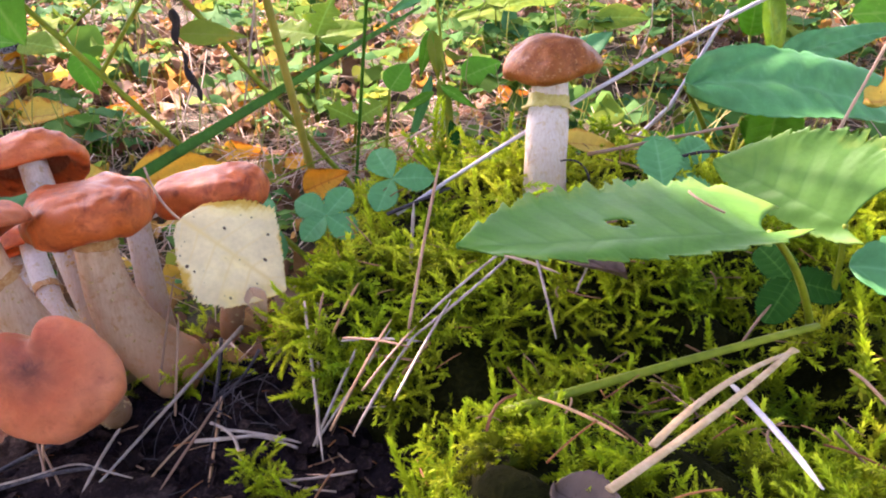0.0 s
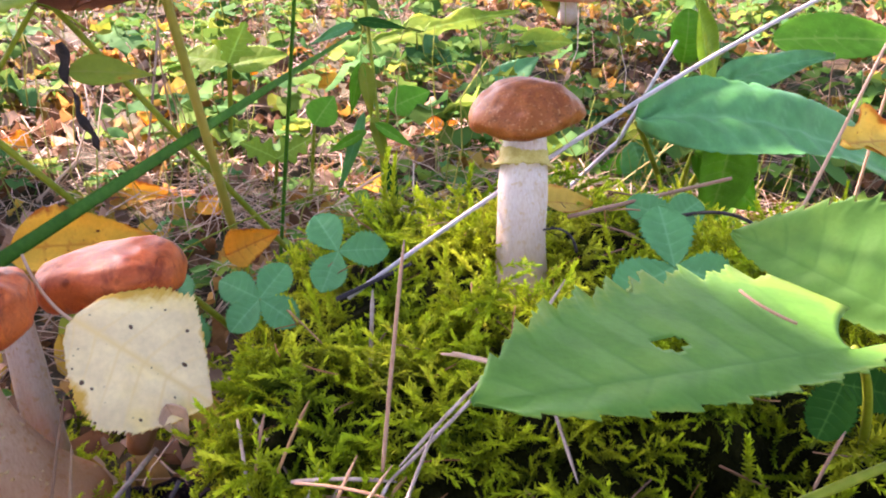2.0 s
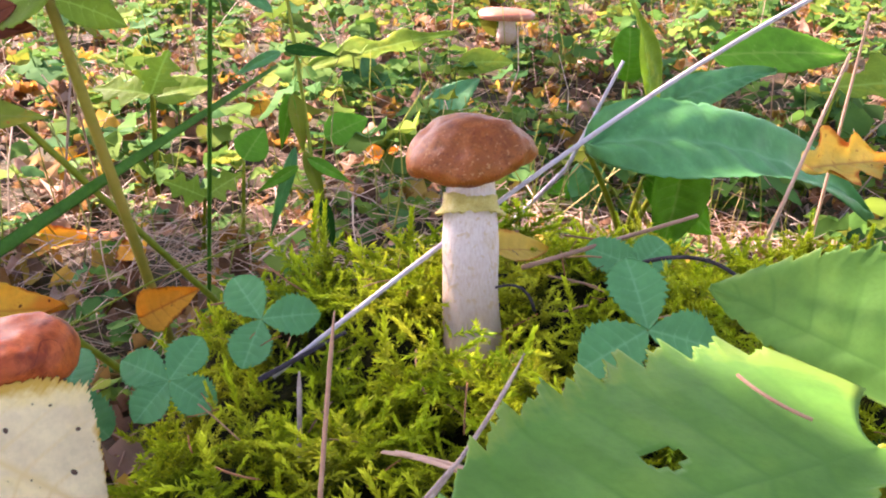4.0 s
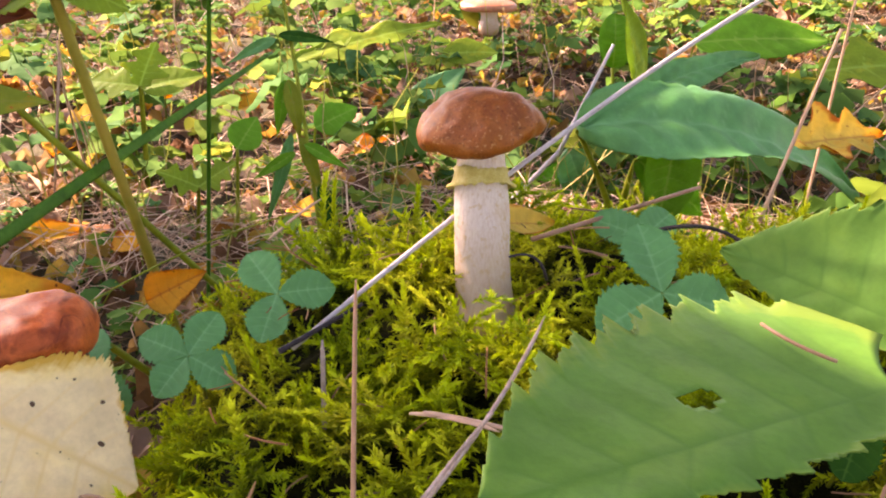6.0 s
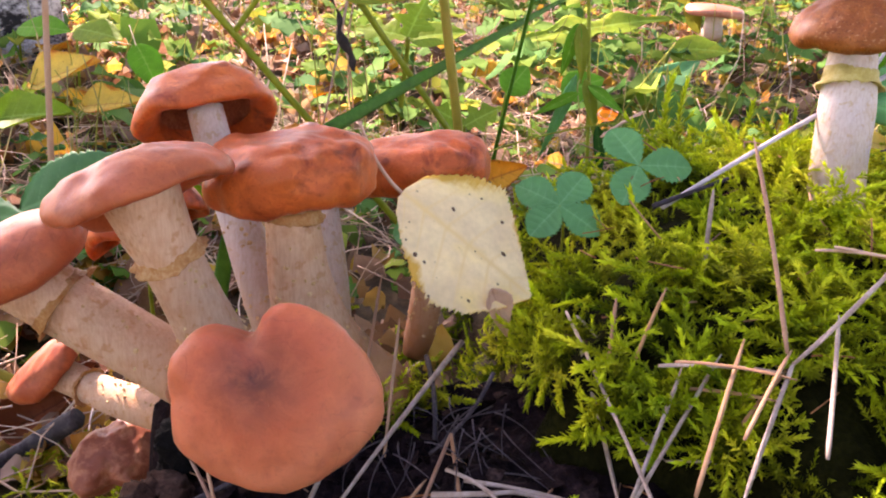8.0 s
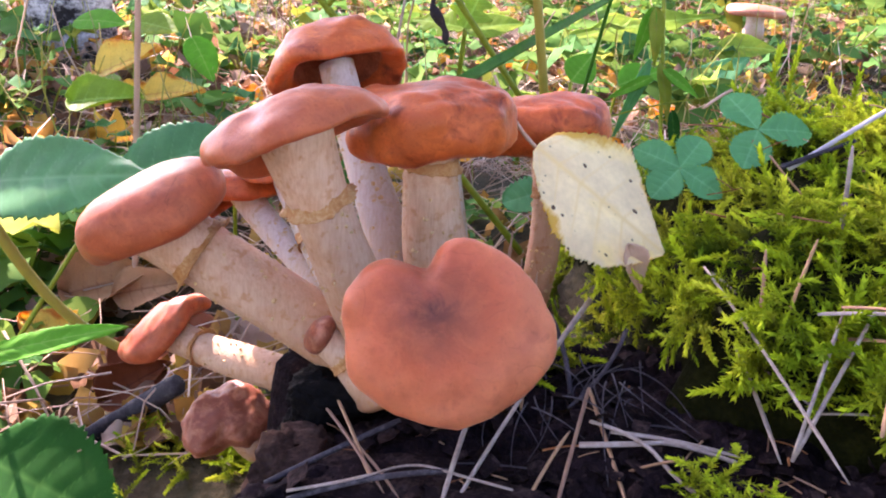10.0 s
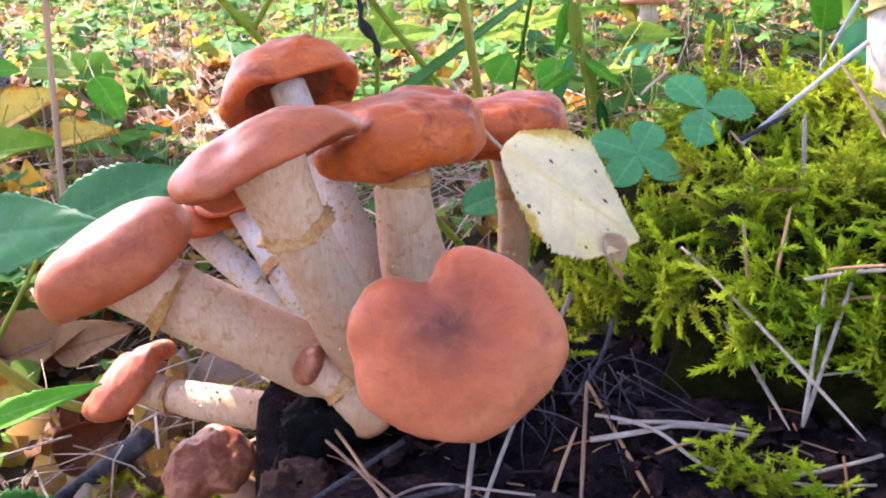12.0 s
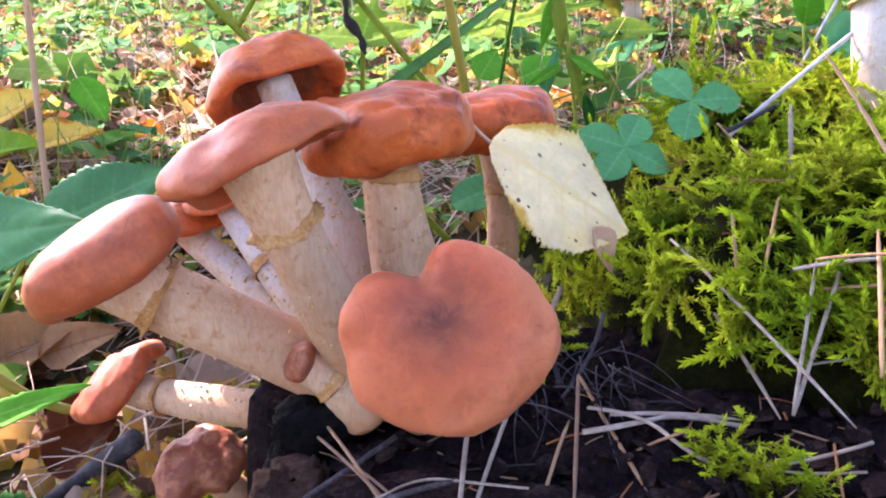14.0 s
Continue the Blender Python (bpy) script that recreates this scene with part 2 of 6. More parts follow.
TANSTRAW = simple("tan_straw", [(0.30, 0.18, 0.09), (0.46, 0.31, 0.17), (0.60, 0.45, 0.28)], 110, 0.6, 0.4, 0.0004, spec=0.08)
PALE = simple("bleached_stalk", [(0.28, 0.24, 0.24), (0.42, 0.37, 0.37), (0.54, 0.49, 0.49)], 120, 0.5, 0.3, 0.0004)
TWIG = simple("dark_twig", [(0.012, 0.010, 0.012), (0.035, 0.028, 0.030), (0.09, 0.075, 0.075)], 130, 0.7, 0.8, 0.001)
GREYTWIG = simple("grey_root", [(0.012, 0.010, 0.012), (0.05, 0.04, 0.045), (0.16, 0.13, 0.13)], 140, 0.65, 0.6, 0.0006)
STEM = simple("herb_stem", [(0.09, 0.13, 0.008), (0.19, 0.23, 0.015), (0.30, 0.30, 0.03)], 40, 0.45, 0.2, 0.0004, thin=0.1)
BROWNSTEM = simple("ripening_stem", [(0.15, 0.13, 0.015), (0.24, 0.20, 0.025), (0.32, 0.19, 0.04)], 25, 0.45, 0.2, 0.0004)
BLADE = simple("grass_blade", [(0.022, 0.10, 0.010), (0.045, 0.17, 0.016), (0.08, 0.24, 0.025)], 60, 0.4, 0.2, 0.0003, thin=0.3, stretch=(1, 1, 1))
WITHER = simple("withered_leaf", [(0.008, 0.006, 0.006), (0.025, 0.018, 0.016), (0.06, 0.045, 0.04)], 150, 0.7, 0.8, 0.001)
GILL = simple("gills", [(0.13, 0.028, 0.012), (0.27, 0.070, 0.030), (0.42, 0.16, 0.08)], 220, 0.6, 0.4, 0.0006)
FLAKE = simple("stem_flakes", [(0.40, 0.20, 0.07), (0.56, 0.36, 0.17), (0.66, 0.48, 0.28)], 260, 0.7, 0.4, 0.0005)
GILL_PALE = simple("pale_gills", [(0.42, 0.30, 0.20), (0.55, 0.42, 0.30), (0.62, 0.52, 0.40)], 220, 0.6, 0.4, 0.0006)
RING = simple("ring_veil", [(0.26, 0.08, 0.018), (0.42, 0.20, 0.070), (0.58, 0.40, 0.22)], 170, 0.6, 0.6, 0.0008)
RING_YELLOW = simple("yellow_ring_veil", [(0.34, 0.24, 0.05), (0.50, 0.40, 0.12), (0.62, 0.54, 0.24)], 260, 0.6, 0.6, 0.0008)
STIPE = stipe_material("stem_flesh", (0.57, 0.362, 0.235), (0.40, 0.165, 0.070), (0.42, 0.19, 0.07))
STIPE_WHITE = stipe_material("white_stem_flesh", (0.60, 0.51, 0.45), (0.44, 0.27, 0.14), (0.46, 0.30, 0.14))
PALELEAF = leaf_material("pale_yellow_leaf", (0.90, 0.67, 0.37), (0.80, 0.58, 0.26), (0.09, 0.04, 0.025), 0.22, 0.5, (0.86, 0.65, 0.25), 0.95, (0.64, 0.36, 0.06))
YELLOWLEAF = leaf_material("yellow_leaf", (0.76, 0.46, 0.05), (0.58, 0.27, 0.03), (0.12, 0.04, 0.015), 0.4, 0.6, (0.60, 0.24, 0.03), 0.9, (0.40, 0.13, 0.02))
ORANGELEAF = leaf_material("orange_leaf", (0.74, 0.38, 0.04), (0.46, 0.18, 0.03), (0.14, 0.05, 0.02), 0.4, 0.6, (0.52, 0.18, 0.02), 0.8, (0.34, 0.10, 0.02))
# Duller copy of the green leaf, with shade put into its colour.
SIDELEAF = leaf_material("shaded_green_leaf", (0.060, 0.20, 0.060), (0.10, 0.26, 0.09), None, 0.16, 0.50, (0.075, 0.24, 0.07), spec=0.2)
GREENLEAF = leaf_material("green_leaf", (0.11, 0.33, 0.025), (0.20, 0.38, 0.06), None, 0.32, 0.6)
BIGLEAF = leaf_material("broad_green_leaf", (0.082, 0.215, 0.034), (0.064, 0.180, 0.027), None, 0.20, 0.45, (0.110, 0.245, 0.038), 0.6, (0.15, 0.26, 0.04), 0.12)
BLUELEAF = leaf_material("blue_green_leaf", (0.085, 0.31, 0.095), (0.13, 0.36, 0.14), None, 0.25, 0.45, spec=0.26)
# Dark green, lowered further to stand in for shade on the leaf.
DARKLEAF = leaf_material("dark_green_shade_leaf", (0.014, 0.080, 0.009), (0.04, 0.13, 0.02), None, 0.14, 0.7)
LIMELEAF = leaf_material("lime_leaf", (0.24, 0.36, 0.04), (0.34, 0.50, 0.10), None, 0.5, 0.45, (0.40, 0.46, 0.05))
RUSTLEAF = leaf_material("rust_brown_leaf", (0.20, 0.055, 0.022), (0.11, 0.03, 0.012), None, 0.22, 0.6, (0.32, 0.10, 0.03))
PINKLEAF = leaf_material("dull_pink_leaf", (0.68, 0.42, 0.27), (0.50, 0.27, 0.16), None, 0.2, 0.6, (0.76, 0.55, 0.40))
GREYLEAF = leaf_material("grey_dead_leaf", (0.17, 0.11, 0.085), (0.09, 0.055, 0.04), (0.04, 0.02, 0.015), 0.1, 0.75, (0.07, 0.04, 0.03))
DRYLEAF = leaf_material("dry_brown_leaf", (0.42, 0.20, 0.09), (0.26, 0.11, 0.05), None, 0.2, 0.6, (0.52, 0.28, 0.14))
TANLEAF = leaf_material("tan_yellow_leaf", (0.70, 0.52, 0.11), (0.52, 0.30, 0.08), (0.3, 0.12, 0.04), 0.40, 0.5, (0.72, 0.38, 0.06), 0.6, (0.50, 0.17, 0.03))
SPOTLEAF = leaf_material("rust_spotted_leaf", (0.22, 0.27, 0.03), (0.24, 0.26, 0.05), (0.45, 0.16, 0.03), 0.3, 0.5, (0.50, 0.30, 0.03), 0.9)
LITTER = simple("litter_leaves", [(0.10, 0.05, 0.03), (0.30, 0.17, 0.09), (0.5, 0.30, 0.16)], 60, 0.8, 0.4, 0.0006, thin=0.3, spec=0.04,
                isle=[(0.05, 0.020, 0.012), (0.18, 0.065, 0.03), (0.72, 0.46, 0.04), (0.30, 0.15, 0.09), (0.10, 0.04, 0.02), (0.56, 0.38, 0.28), (0.08, 0.03, 0.015), (0.60, 0.28, 0.03)])
HERBFAR = simple("undergrowth", [(0.04, 0.11, 0.012), (0.09, 0.20, 0.02), (0.18, 0.29, 0.03)], 30, 0.75, 0.2, 0.0005, thin=0.30, spec=0.03,
                 isle=[(0.025, 0.11, 0.04), (0.10, 0.22, 0.03), (0.05, 0.17, 0.075), (0.20, 0.27, 0.03), (0.07, 0.19, 0.05), (0.36, 0.34, 0.04)])
BIRCH = simple("birch_bark", [(0.012, 0.010, 0.010), (0.02, 0.017, 0.017), (0.50, 0.47, 0.46), (0.66, 0.64, 0.63)], 22, 0.7, 0.9, 0.012, stretch=(1, 1, 1.6))
TREEBARK = simple("tree_bark", [(0.02, 0.014, 0.011), (0.07, 0.045, 0.035), (0.14, 0.09, 0.07)], 18, 0.9, 0.9, 0.015, stretch=(1, 1, 0.3))
CANOPY = simple("canopy_leaves", [(0.05, 0.11, 0.02), (0.10, 0.18, 0.03), (0.16, 0.24, 0.04)], 2, 0.5, 0.1, 0.001, thin=0.35)


# ---- mesh helpers ----
def quad_mesh(name, V, F, mat, attrs=None, smooth=True):
    """A mesh of quads from arrays of corners and faces."""
    V, F = np.asarray(V, np.float32), np.asarray(F, np.int32)
    me = bpy.data.meshes.new(name)
    me.vertices.add(len(V))
    me.vertices.foreach_set("co", V.ravel())
    me.loops.add(F.size)
    me.loops.foreach_set("vertex_index", F.ravel())
    me.polygons.add(len(F))
    me.polygons.foreach_set("loop_start", np.arange(len(F), dtype=np.int32) * 4)
    if smooth:
        me.polygons.foreach_set("use_smooth", np.ones(len(F), bool))
    for key, val in (attrs or {}).items():
        me.attributes.new(key, "FLOAT", "POINT").data.foreach_set("value", np.asarray(val, np.float32))
    me.update(calc_edges=True)
    me.materials.append(mat)
    return me


def thing(name, at, label, category, group="", kind=""):
    ob = new(name)
    ob.empty_display_size = 0.01
    ob.location = at
    return tagged(ob, label, category, group, kind)


def part(name, me, parent, label="", m=None):
    """Links a mesh as one part under a thing or a part; m is its place in the world."""
    ob = new(name, me)
    ob.parent = parent
    root = parent
    base = Matrix.Identity(4)
    chain = []
    while root is not None:
        chain.append(root.matrix_basis.copy())
        root = root.parent
    for b in reversed(chain):
        base = base @ b
    ob.matrix_basis = base.inverted() @ (m if m is not None else Matrix.Identity(4))
    return tagged(ob, label)


def grid_faces(nu, nv, closed=False):
    """Faces of a grid of nu rows with nv points each; closed: rows are rings."""
    i = np.arange(nu - 1)[:, None]
    j = np.arange(nv if closed else nv - 1)[None, :]
    k = (j + 1) % nv
    return np.stack(np.broadcast_arrays(i * nv + j, i * nv + k, (i + 1) * nv + k, (i + 1) * nv + j), -1).reshape(-1, 4)


def bezier(p0, p1, p2, n):
    s = np.linspace(0, 1, n)[:, None]
    p0, p1, p2 = map(np.asarray, (p0, p1, p2))
    return (1 - s) ** 2 * p0 + 2 * s * (1 - s) * p1 + s ** 2 * p2


def tube(path, radii, sides, flat=1.0, seed=0, rough=0.0):
    """Rings round a path; the ends close to points. Returns corners, faces and the way along."""
    path = np.asarray(path, float)
    n = len(path)
    radii = np.broadcast_to(np.asarray(radii, float), (n,)).copy()
    tan = np.gradient(path, axis=0)
    tan /= np.linalg.norm(tan, axis=1)[:, None] + 1e-12
    ref = np.array((0.0, 1.0, 0.0)) if abs(tan[0][2]) > 0.7 else np.array((0.0, 0.0, 1.0))
    rng = np.random.RandomState(seed)
    ph = np.linspace(0, 2 * math.pi, sides, endpoint=False)
    V = []
    wob = rng.randn(4, 3)
    for k in range(n):
        a = np.cross(ref, tan[k])
        a /= np.linalg.norm(a) + 1e-12
        b = np.cross(tan[k], a)
        r = radii[k] * (1 + rough * (np.sin(ph * 2 + wob[0, 0] + k * 0.21) * 0.5 + np.sin(ph * 3 + wob[1, 0] - k * 0.33) * 0.35 + np.sin(ph * 5 + k * 0.7) * 0.2))
        V.append(path[k] + np.outer(np.cos(ph) * r, a) + np.outer(np.sin(ph) * r * flat, b))
    V.insert(0, np.repeat(path[:1], sides, 0))
    V.append(np.repeat(path[-1:], sides, 0))
    V = np.concatenate(V)
    along = np.repeat(np.concatenate(([0], np.linspace(0, 1, n), [1])), sides)
    return V, grid_faces(n + 2, sides, True), along


def smooth_noise(x, y, f, seed=0.0):
    return (np.sin(x * f + seed * 1.7 + 1.3 * np.sin(y * f * 0.73 + seed)) * np.sin(y * f * 1.13 + seed * 2.3 + 1.1 * np.sin(x * f * 0.61 - seed)))


def step(a, b, x):
    s = np.clip((x - a) / (b - a), 0, 1)
    return s * s * (3 - 2 * s)


# ---- ground, moss bank and rotten wood ----
def ground_z(x, y):
    x, y = np.asarray(x, float), np.asarray(y, float)
    z = -0.015 - 0.05 * step(-0.05, -0.30, x) * step(1.2, 0.5, y) + 0.012 * step(0.8, 2.0, y) - 0.045 * step(0.62, 0.95, y) * step(2.2, 1.3, y) * step(0.12, 0.34, x)
    z = z + 0.010 * smooth_noise(x, y, 9.0, 1.0) + 0.004 * smooth_noise(x, y, 31.0, 2.0)
    return z + 0.05 * smooth_noise(x, y, 0.35, 3.0) * step(4, 9, np.hypot(x, y))


def bank_edge(y):
    return 0.052 - 0.062 * step(0.300, 0.358, y)


def bank_mask(x, y):
    left = step(-0.026, 0.030, x - bank_edge(y) + 0.006 * np.sin(y * 95))
    return left * step(0.68, 0.52, y + 0.02 * np.sin(x * 30)) * step(0.50, 0.30, x) * step(0.02, 0.12, y)


def bank_top(x, y):
    t = 0.093 + 0.032 * np.exp(-(((x - 0.115) / 0.085) ** 2 + ((y - 0.445) / 0.085) ** 2))
    t = t + 0.034 * np.exp(-(((x - 0.115) / 0.075) ** 2 + ((y - 0.225) / 0.052) ** 2))
    t = t - 0.010 * np.exp(-(((x - 0.10) / 0.12) ** 2 + ((y - 0.315) / 0.030) ** 2))
    t = t - 0.017 * np.exp(-(((x - 0.108) / 0.022) ** 2 + ((y - 0.424) / 0.024) ** 2))
    # dip added so this patch sits deeper in the leaf's shade
    t = t - 0.024 * np.exp(-(((x - 0.176) / 0.045) ** 2 + ((y - 0.312) / 0.028) ** 2))
    return t + 0.008 * smooth_noise(x, y, 55.0, 4.0) + 0.0070 * smooth_noise(x, y, 115.0, 5.0)


def moss_z(x, y):
    g = ground_z(x, y)
    return g + (bank_top(x, y) - g) * bank_mask(x, y)


def wood_mask(x, y):
    edge = x + 0.010 * np.sin(y * 70) + 0.004 * np.sin(y * 190) + 0.30 * np.clip(y - 0.335, 0, 1)
    return step(-0.128, -0.110, edge) * step(0.44, 0.39, y) * step(0.06, 0.16, y) * step(0.13, 0.08, x)


def wood_z(x, y):
    x, y = np.asarray(x, float), np.asarray(y, float)
    t = 0.036 + 0.014 * step(-0.10, 0.02, x) + 0.004 * smooth_noise(x, y, 70.0, 6.0) + 0.0026 * smooth_noise(x, y, 210.0, 7.0) + 0.0014 * smooth_noise(x, y, 520.0, 9.0)
    return -0.085 + (t + 0.085) * wood_mask(x, y)


def spread(n, reach, power):
    s = np.linspace(-1, 1, n)
    return np.sinh(s * power) / math.sinh(power) * reach


gx, gy = np.meshgrid(spread(260, 400, 9.0), spread(260, 400, 9.0) + 0.35, indexing="ij")
gz = moss_z(gx, gy) - 0.030 * bank_mask(gx, gy)
floor_me = quad_mesh("ground", np.stack((gx, gy, gz), -1).reshape(-1, 3), grid_faces(260, 260), GROUND)
ground = tagged(new("ground", floor_me), "brown forest floor of soil and litter under trees", "ground", kind="structure")

# sheet added under the moss, dark so that gaps look shaded
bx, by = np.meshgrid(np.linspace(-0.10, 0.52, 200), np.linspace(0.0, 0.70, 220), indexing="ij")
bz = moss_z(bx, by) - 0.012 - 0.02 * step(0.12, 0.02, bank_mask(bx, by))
tagged(new("moss_bank", quad_mesh("moss_bank", np.stack((bx, by, bz), -1).reshape(-1, 3), grid_faces(200, 220), BANK)), "mossy bank, its humus coloured near black for shade in the gaps", "bank", kind="structure")

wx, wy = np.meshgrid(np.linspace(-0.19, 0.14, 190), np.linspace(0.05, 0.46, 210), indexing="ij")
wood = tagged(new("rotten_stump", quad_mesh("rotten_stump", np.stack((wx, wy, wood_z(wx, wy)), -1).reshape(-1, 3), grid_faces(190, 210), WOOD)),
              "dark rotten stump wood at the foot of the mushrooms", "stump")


# ---- moss ----
def moss_shoot(seed):
    """One feathery shoot, 1 high: a bent stem set with narrow recurved leaves, and short side branches."""
    rng = np.random.RandomState(seed)
    V, F, A = [], [], []

    def leaflet(p, d, out, side, length, width, age_shade):
        n = len(V)
        side = side / (np.linalg.norm(side) + 1e-9)
        mid = p + (d * 0.62 + out * 0.42) * length * 0.5
        V.extend((p, mid + side * width, mid + (d * 0.22 + out) * length * 0.55, mid - side * width))
        F.append((n, n + 1, n + 2, n + 3))
        A.extend((age_shade * 0.7, age_shade, min(1, age_shade * 1.2), age_shade))

    def branch(p0, d0, length, count, age_shade0, age_shade1, size):
        p, d = np.array(p0, float), np.array(d0, float) / np.linalg.norm(d0)
        droop = rng.randn(3) * 0.48
        for i in range(count):
            s = i / (count - 1)
            d = d + droop / count * 2 + np.array((0, 0, -0.35 / count if length < 0.5 else 0))
            d /= np.linalg.norm(d)
            p = p + d * length / count
            ang = i * 2.39996 + rng.rand() * 0.5
            a = np.cross(d, (0.3, 0.9, 0.2))
            a /= np.linalg.norm(a)
            rad = a * math.cos(ang) + np.cross(d, a) * math.sin(ang)
            opening = 0.95 - 0.5 * s ** 2
            leaflet(p, d, rad * opening + d * (1 - opening), np.cross(d, rad), size * (0.8 + 0.4 * rng.rand()) * (1.1 - 0.25 * s), size * 0.145, age_shade0 + (age_shade1 - age_shade0) * s ** 1.2)
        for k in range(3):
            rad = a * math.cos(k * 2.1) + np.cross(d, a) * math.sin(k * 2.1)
            leaflet(p, d, rad * 0.5 + d * 0.7, np.cross(d, rad), size * 0.9, size * 0.13, age_shade1)
        return p

    lean = np.array((rng.randn() * 0.3, rng.randn() * 0.3, 1.0))
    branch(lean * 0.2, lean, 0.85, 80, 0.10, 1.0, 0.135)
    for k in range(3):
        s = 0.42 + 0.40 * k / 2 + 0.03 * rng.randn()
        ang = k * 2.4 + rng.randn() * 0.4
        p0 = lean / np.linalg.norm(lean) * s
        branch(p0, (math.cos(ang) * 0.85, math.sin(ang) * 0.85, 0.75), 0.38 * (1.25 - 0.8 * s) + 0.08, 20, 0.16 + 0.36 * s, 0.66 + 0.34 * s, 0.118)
    return np.array(V), np.array(F), np.array(A)


def scatter(name, templates, places, mat, label, category, attr=None):
    """Joins many small shapes into one mesh: places are (template, origin, 3x3 turn and size)."""
    Vs, Fs, As, n = [], [], [], 0
    for k, p, m in places:
        V, F, A = templates[k]
        Vs.append(V @ np.asarray(m).T + p)
        Fs.append(F + n)
        As.append(A)
        n += len(V)
    me = quad_mesh(name, np.concatenate(Vs), np.concatenate(Fs), mat, {attr: np.concatenate(As)} if attr else None)
    return tagged(new(name, me), label, category, kind="stuff")


def turn_to(up, spin, size, wide=1.0):
    """3x3: z to the way up, turned by spin, scaled."""
    up = np.asarray(up, float) / np.linalg.norm(up)
    ref = np.array((math.cos(spin), math.sin(spin), 0.0))
    a = ref - up * (ref @ up)
    a /= np.linalg.norm(a) + 1e-9
    b = np.cross(up, a)
    return np.stack((a * size * wide, b * size * wide, up * size), 1)


def slope_normal(f, x, y, e=0.004):
    return np.array((float(f(x - e, y) - f(x + e, y)), float(f(x, y - e) - f(x, y + e)), 2 * e))


rng = np.random.RandomState(11)
shoots = [moss_shoot(s) for s in range(8)]
places = []
taken = {}


def room_for(x, y, gap):
    """Whether no other tuft stands within the gap; keeps the place if so."""
    i, j = int(math.floor(x / 0.02)), int(math.floor(y / 0.02))
    for p in range(i - 1, i + 2):
        for q in range(j - 1, j + 2):
            if any(math.hypot(x - u, y - v) < gap for u, v in taken.get((p, q), ())):
                return False
    taken.setdefault((i, j), []).append((x, y))
    return True


for tries in range(16000):
    # shoots stand in rounded tufts with dark gaps between them
    cx, cy = rng.uniform(-0.07, 0.44), rng.uniform(0.10, 0.64)
    if tries % 6 == 0:
        # the steep side over the wood
        cy = rng.uniform(0.17, 0.46)
        cx = float(bank_edge(cy)) + rng.uniform(-0.004, 0.035)
    near = math.hypot((cx - 0.06) / 0.15, (cy - 0.32) / 0.18) < 1
    # moss thinned so the near-black bank stands in for the big leaf's shade
    in_leaf_shade = cx > 0.115 and 0.245 < cy < 0.345
    if float(bank_mask(cx, cy)) < (0.40 if cy < 0.36 else 0.25 if cy < 0.40 else 0.10) or smooth_noise(cx, cy, 62.0, 8.0) > 0.55 or (in_leaf_shade and rng.rand() < 0.8):
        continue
    if cy < 0.41 and cx < 0.075 and float(moss_z(cx, cy)) < (0.066 if cx > 0.03 else 0.080):
        # lower side under the overhang left bare; the near-black bank gives its shade
        continue
    if math.hypot(cx + 0.010, cy - 0.368) < 0.022 or len(places) > 4600:
        # the fallen leaf lies here
        continue
    if not room_for(cx, cy, (0.0115 if near else 0.0150) * rng.uniform(0.85, 1.15)):
        continue
    tuft = rng.uniform(0.0035, 0.0065)
    swirl = rng.rand() * 6.28
    tall = rng.uniform(0.65, 1.08)
    sway = rng.uniform(0.2, 0.8)
    nrm = slope_normal(moss_z, cx, cy)
    nrm = nrm / np.linalg.norm(nrm)
    for _ in range(rng.randint(6, 11)):
        a, q = rng.rand() * 6.28, math.sqrt(rng.rand())
        x, y = cx + math.cos(a) * q * tuft, cy + math.sin(a) * q * tuft
        up = nrm * 0.70 + np.array((math.cos(a) * q * 1.05 + sway * math.cos(swirl), math.sin(a) * q * 1.05 + sway * math.sin(swirl) - 0.12, 0.36)) + rng.randn(3) * 0.14
        if nrm[2] < 0.75:
            up[2] -= 0.65
        size = tall * rng.uniform(0.021, 0.031) * (1.08 - 0.25 * q) * (0.9 + 0.3 * smooth_noise(cx, cy, 40.0, 9.0))
        if cy < 0.28:
            size *= 0.80
        places.append((rng.randint(8), np.array((x, y, float(moss_z(x, y)) - 0.013)), turn_to(up, rng.rand() * 6.28, size, rng.uniform(1.25, 1.65))))
# small tufts on the wood and on the low ground behind it
for cx, cy, r, n, f in ((0.000, 0.290, 0.006, 9, wood_z), (-0.006, 0.298, 0.003, 5, wood_z), (-0.050, 0.376, 0.012, 20, wood_z), (-0.165, 0.43, 0.03, 30, ground_z), (-0.21, 0.42, 0.03, 14, ground_z), (-0.150, 0.405, 0.012, 20, ground_z),
                        (-0.10, 0.50, 0.05, 120, ground_z), (0.05, 0.232, 0.02, 30, wood_z)):
    for _ in range(n):
        x, y = cx + rng.randn() * r * 0.6, cy + rng.randn() * r * 0.6
        places.append((rng.randint(8), np.array((x, y, float(f(x, y)) - 0.003)), turn_to((rng.randn() * 0.4, rng.randn() * 0.4, 1), rng.rand() * 6.28, rng.uniform(0.012, 0.021), 1.35)))
scatter("moss", shoots, places, MOSS, "yellow-green feathery moss covering the bank", "moss", "age_shade")


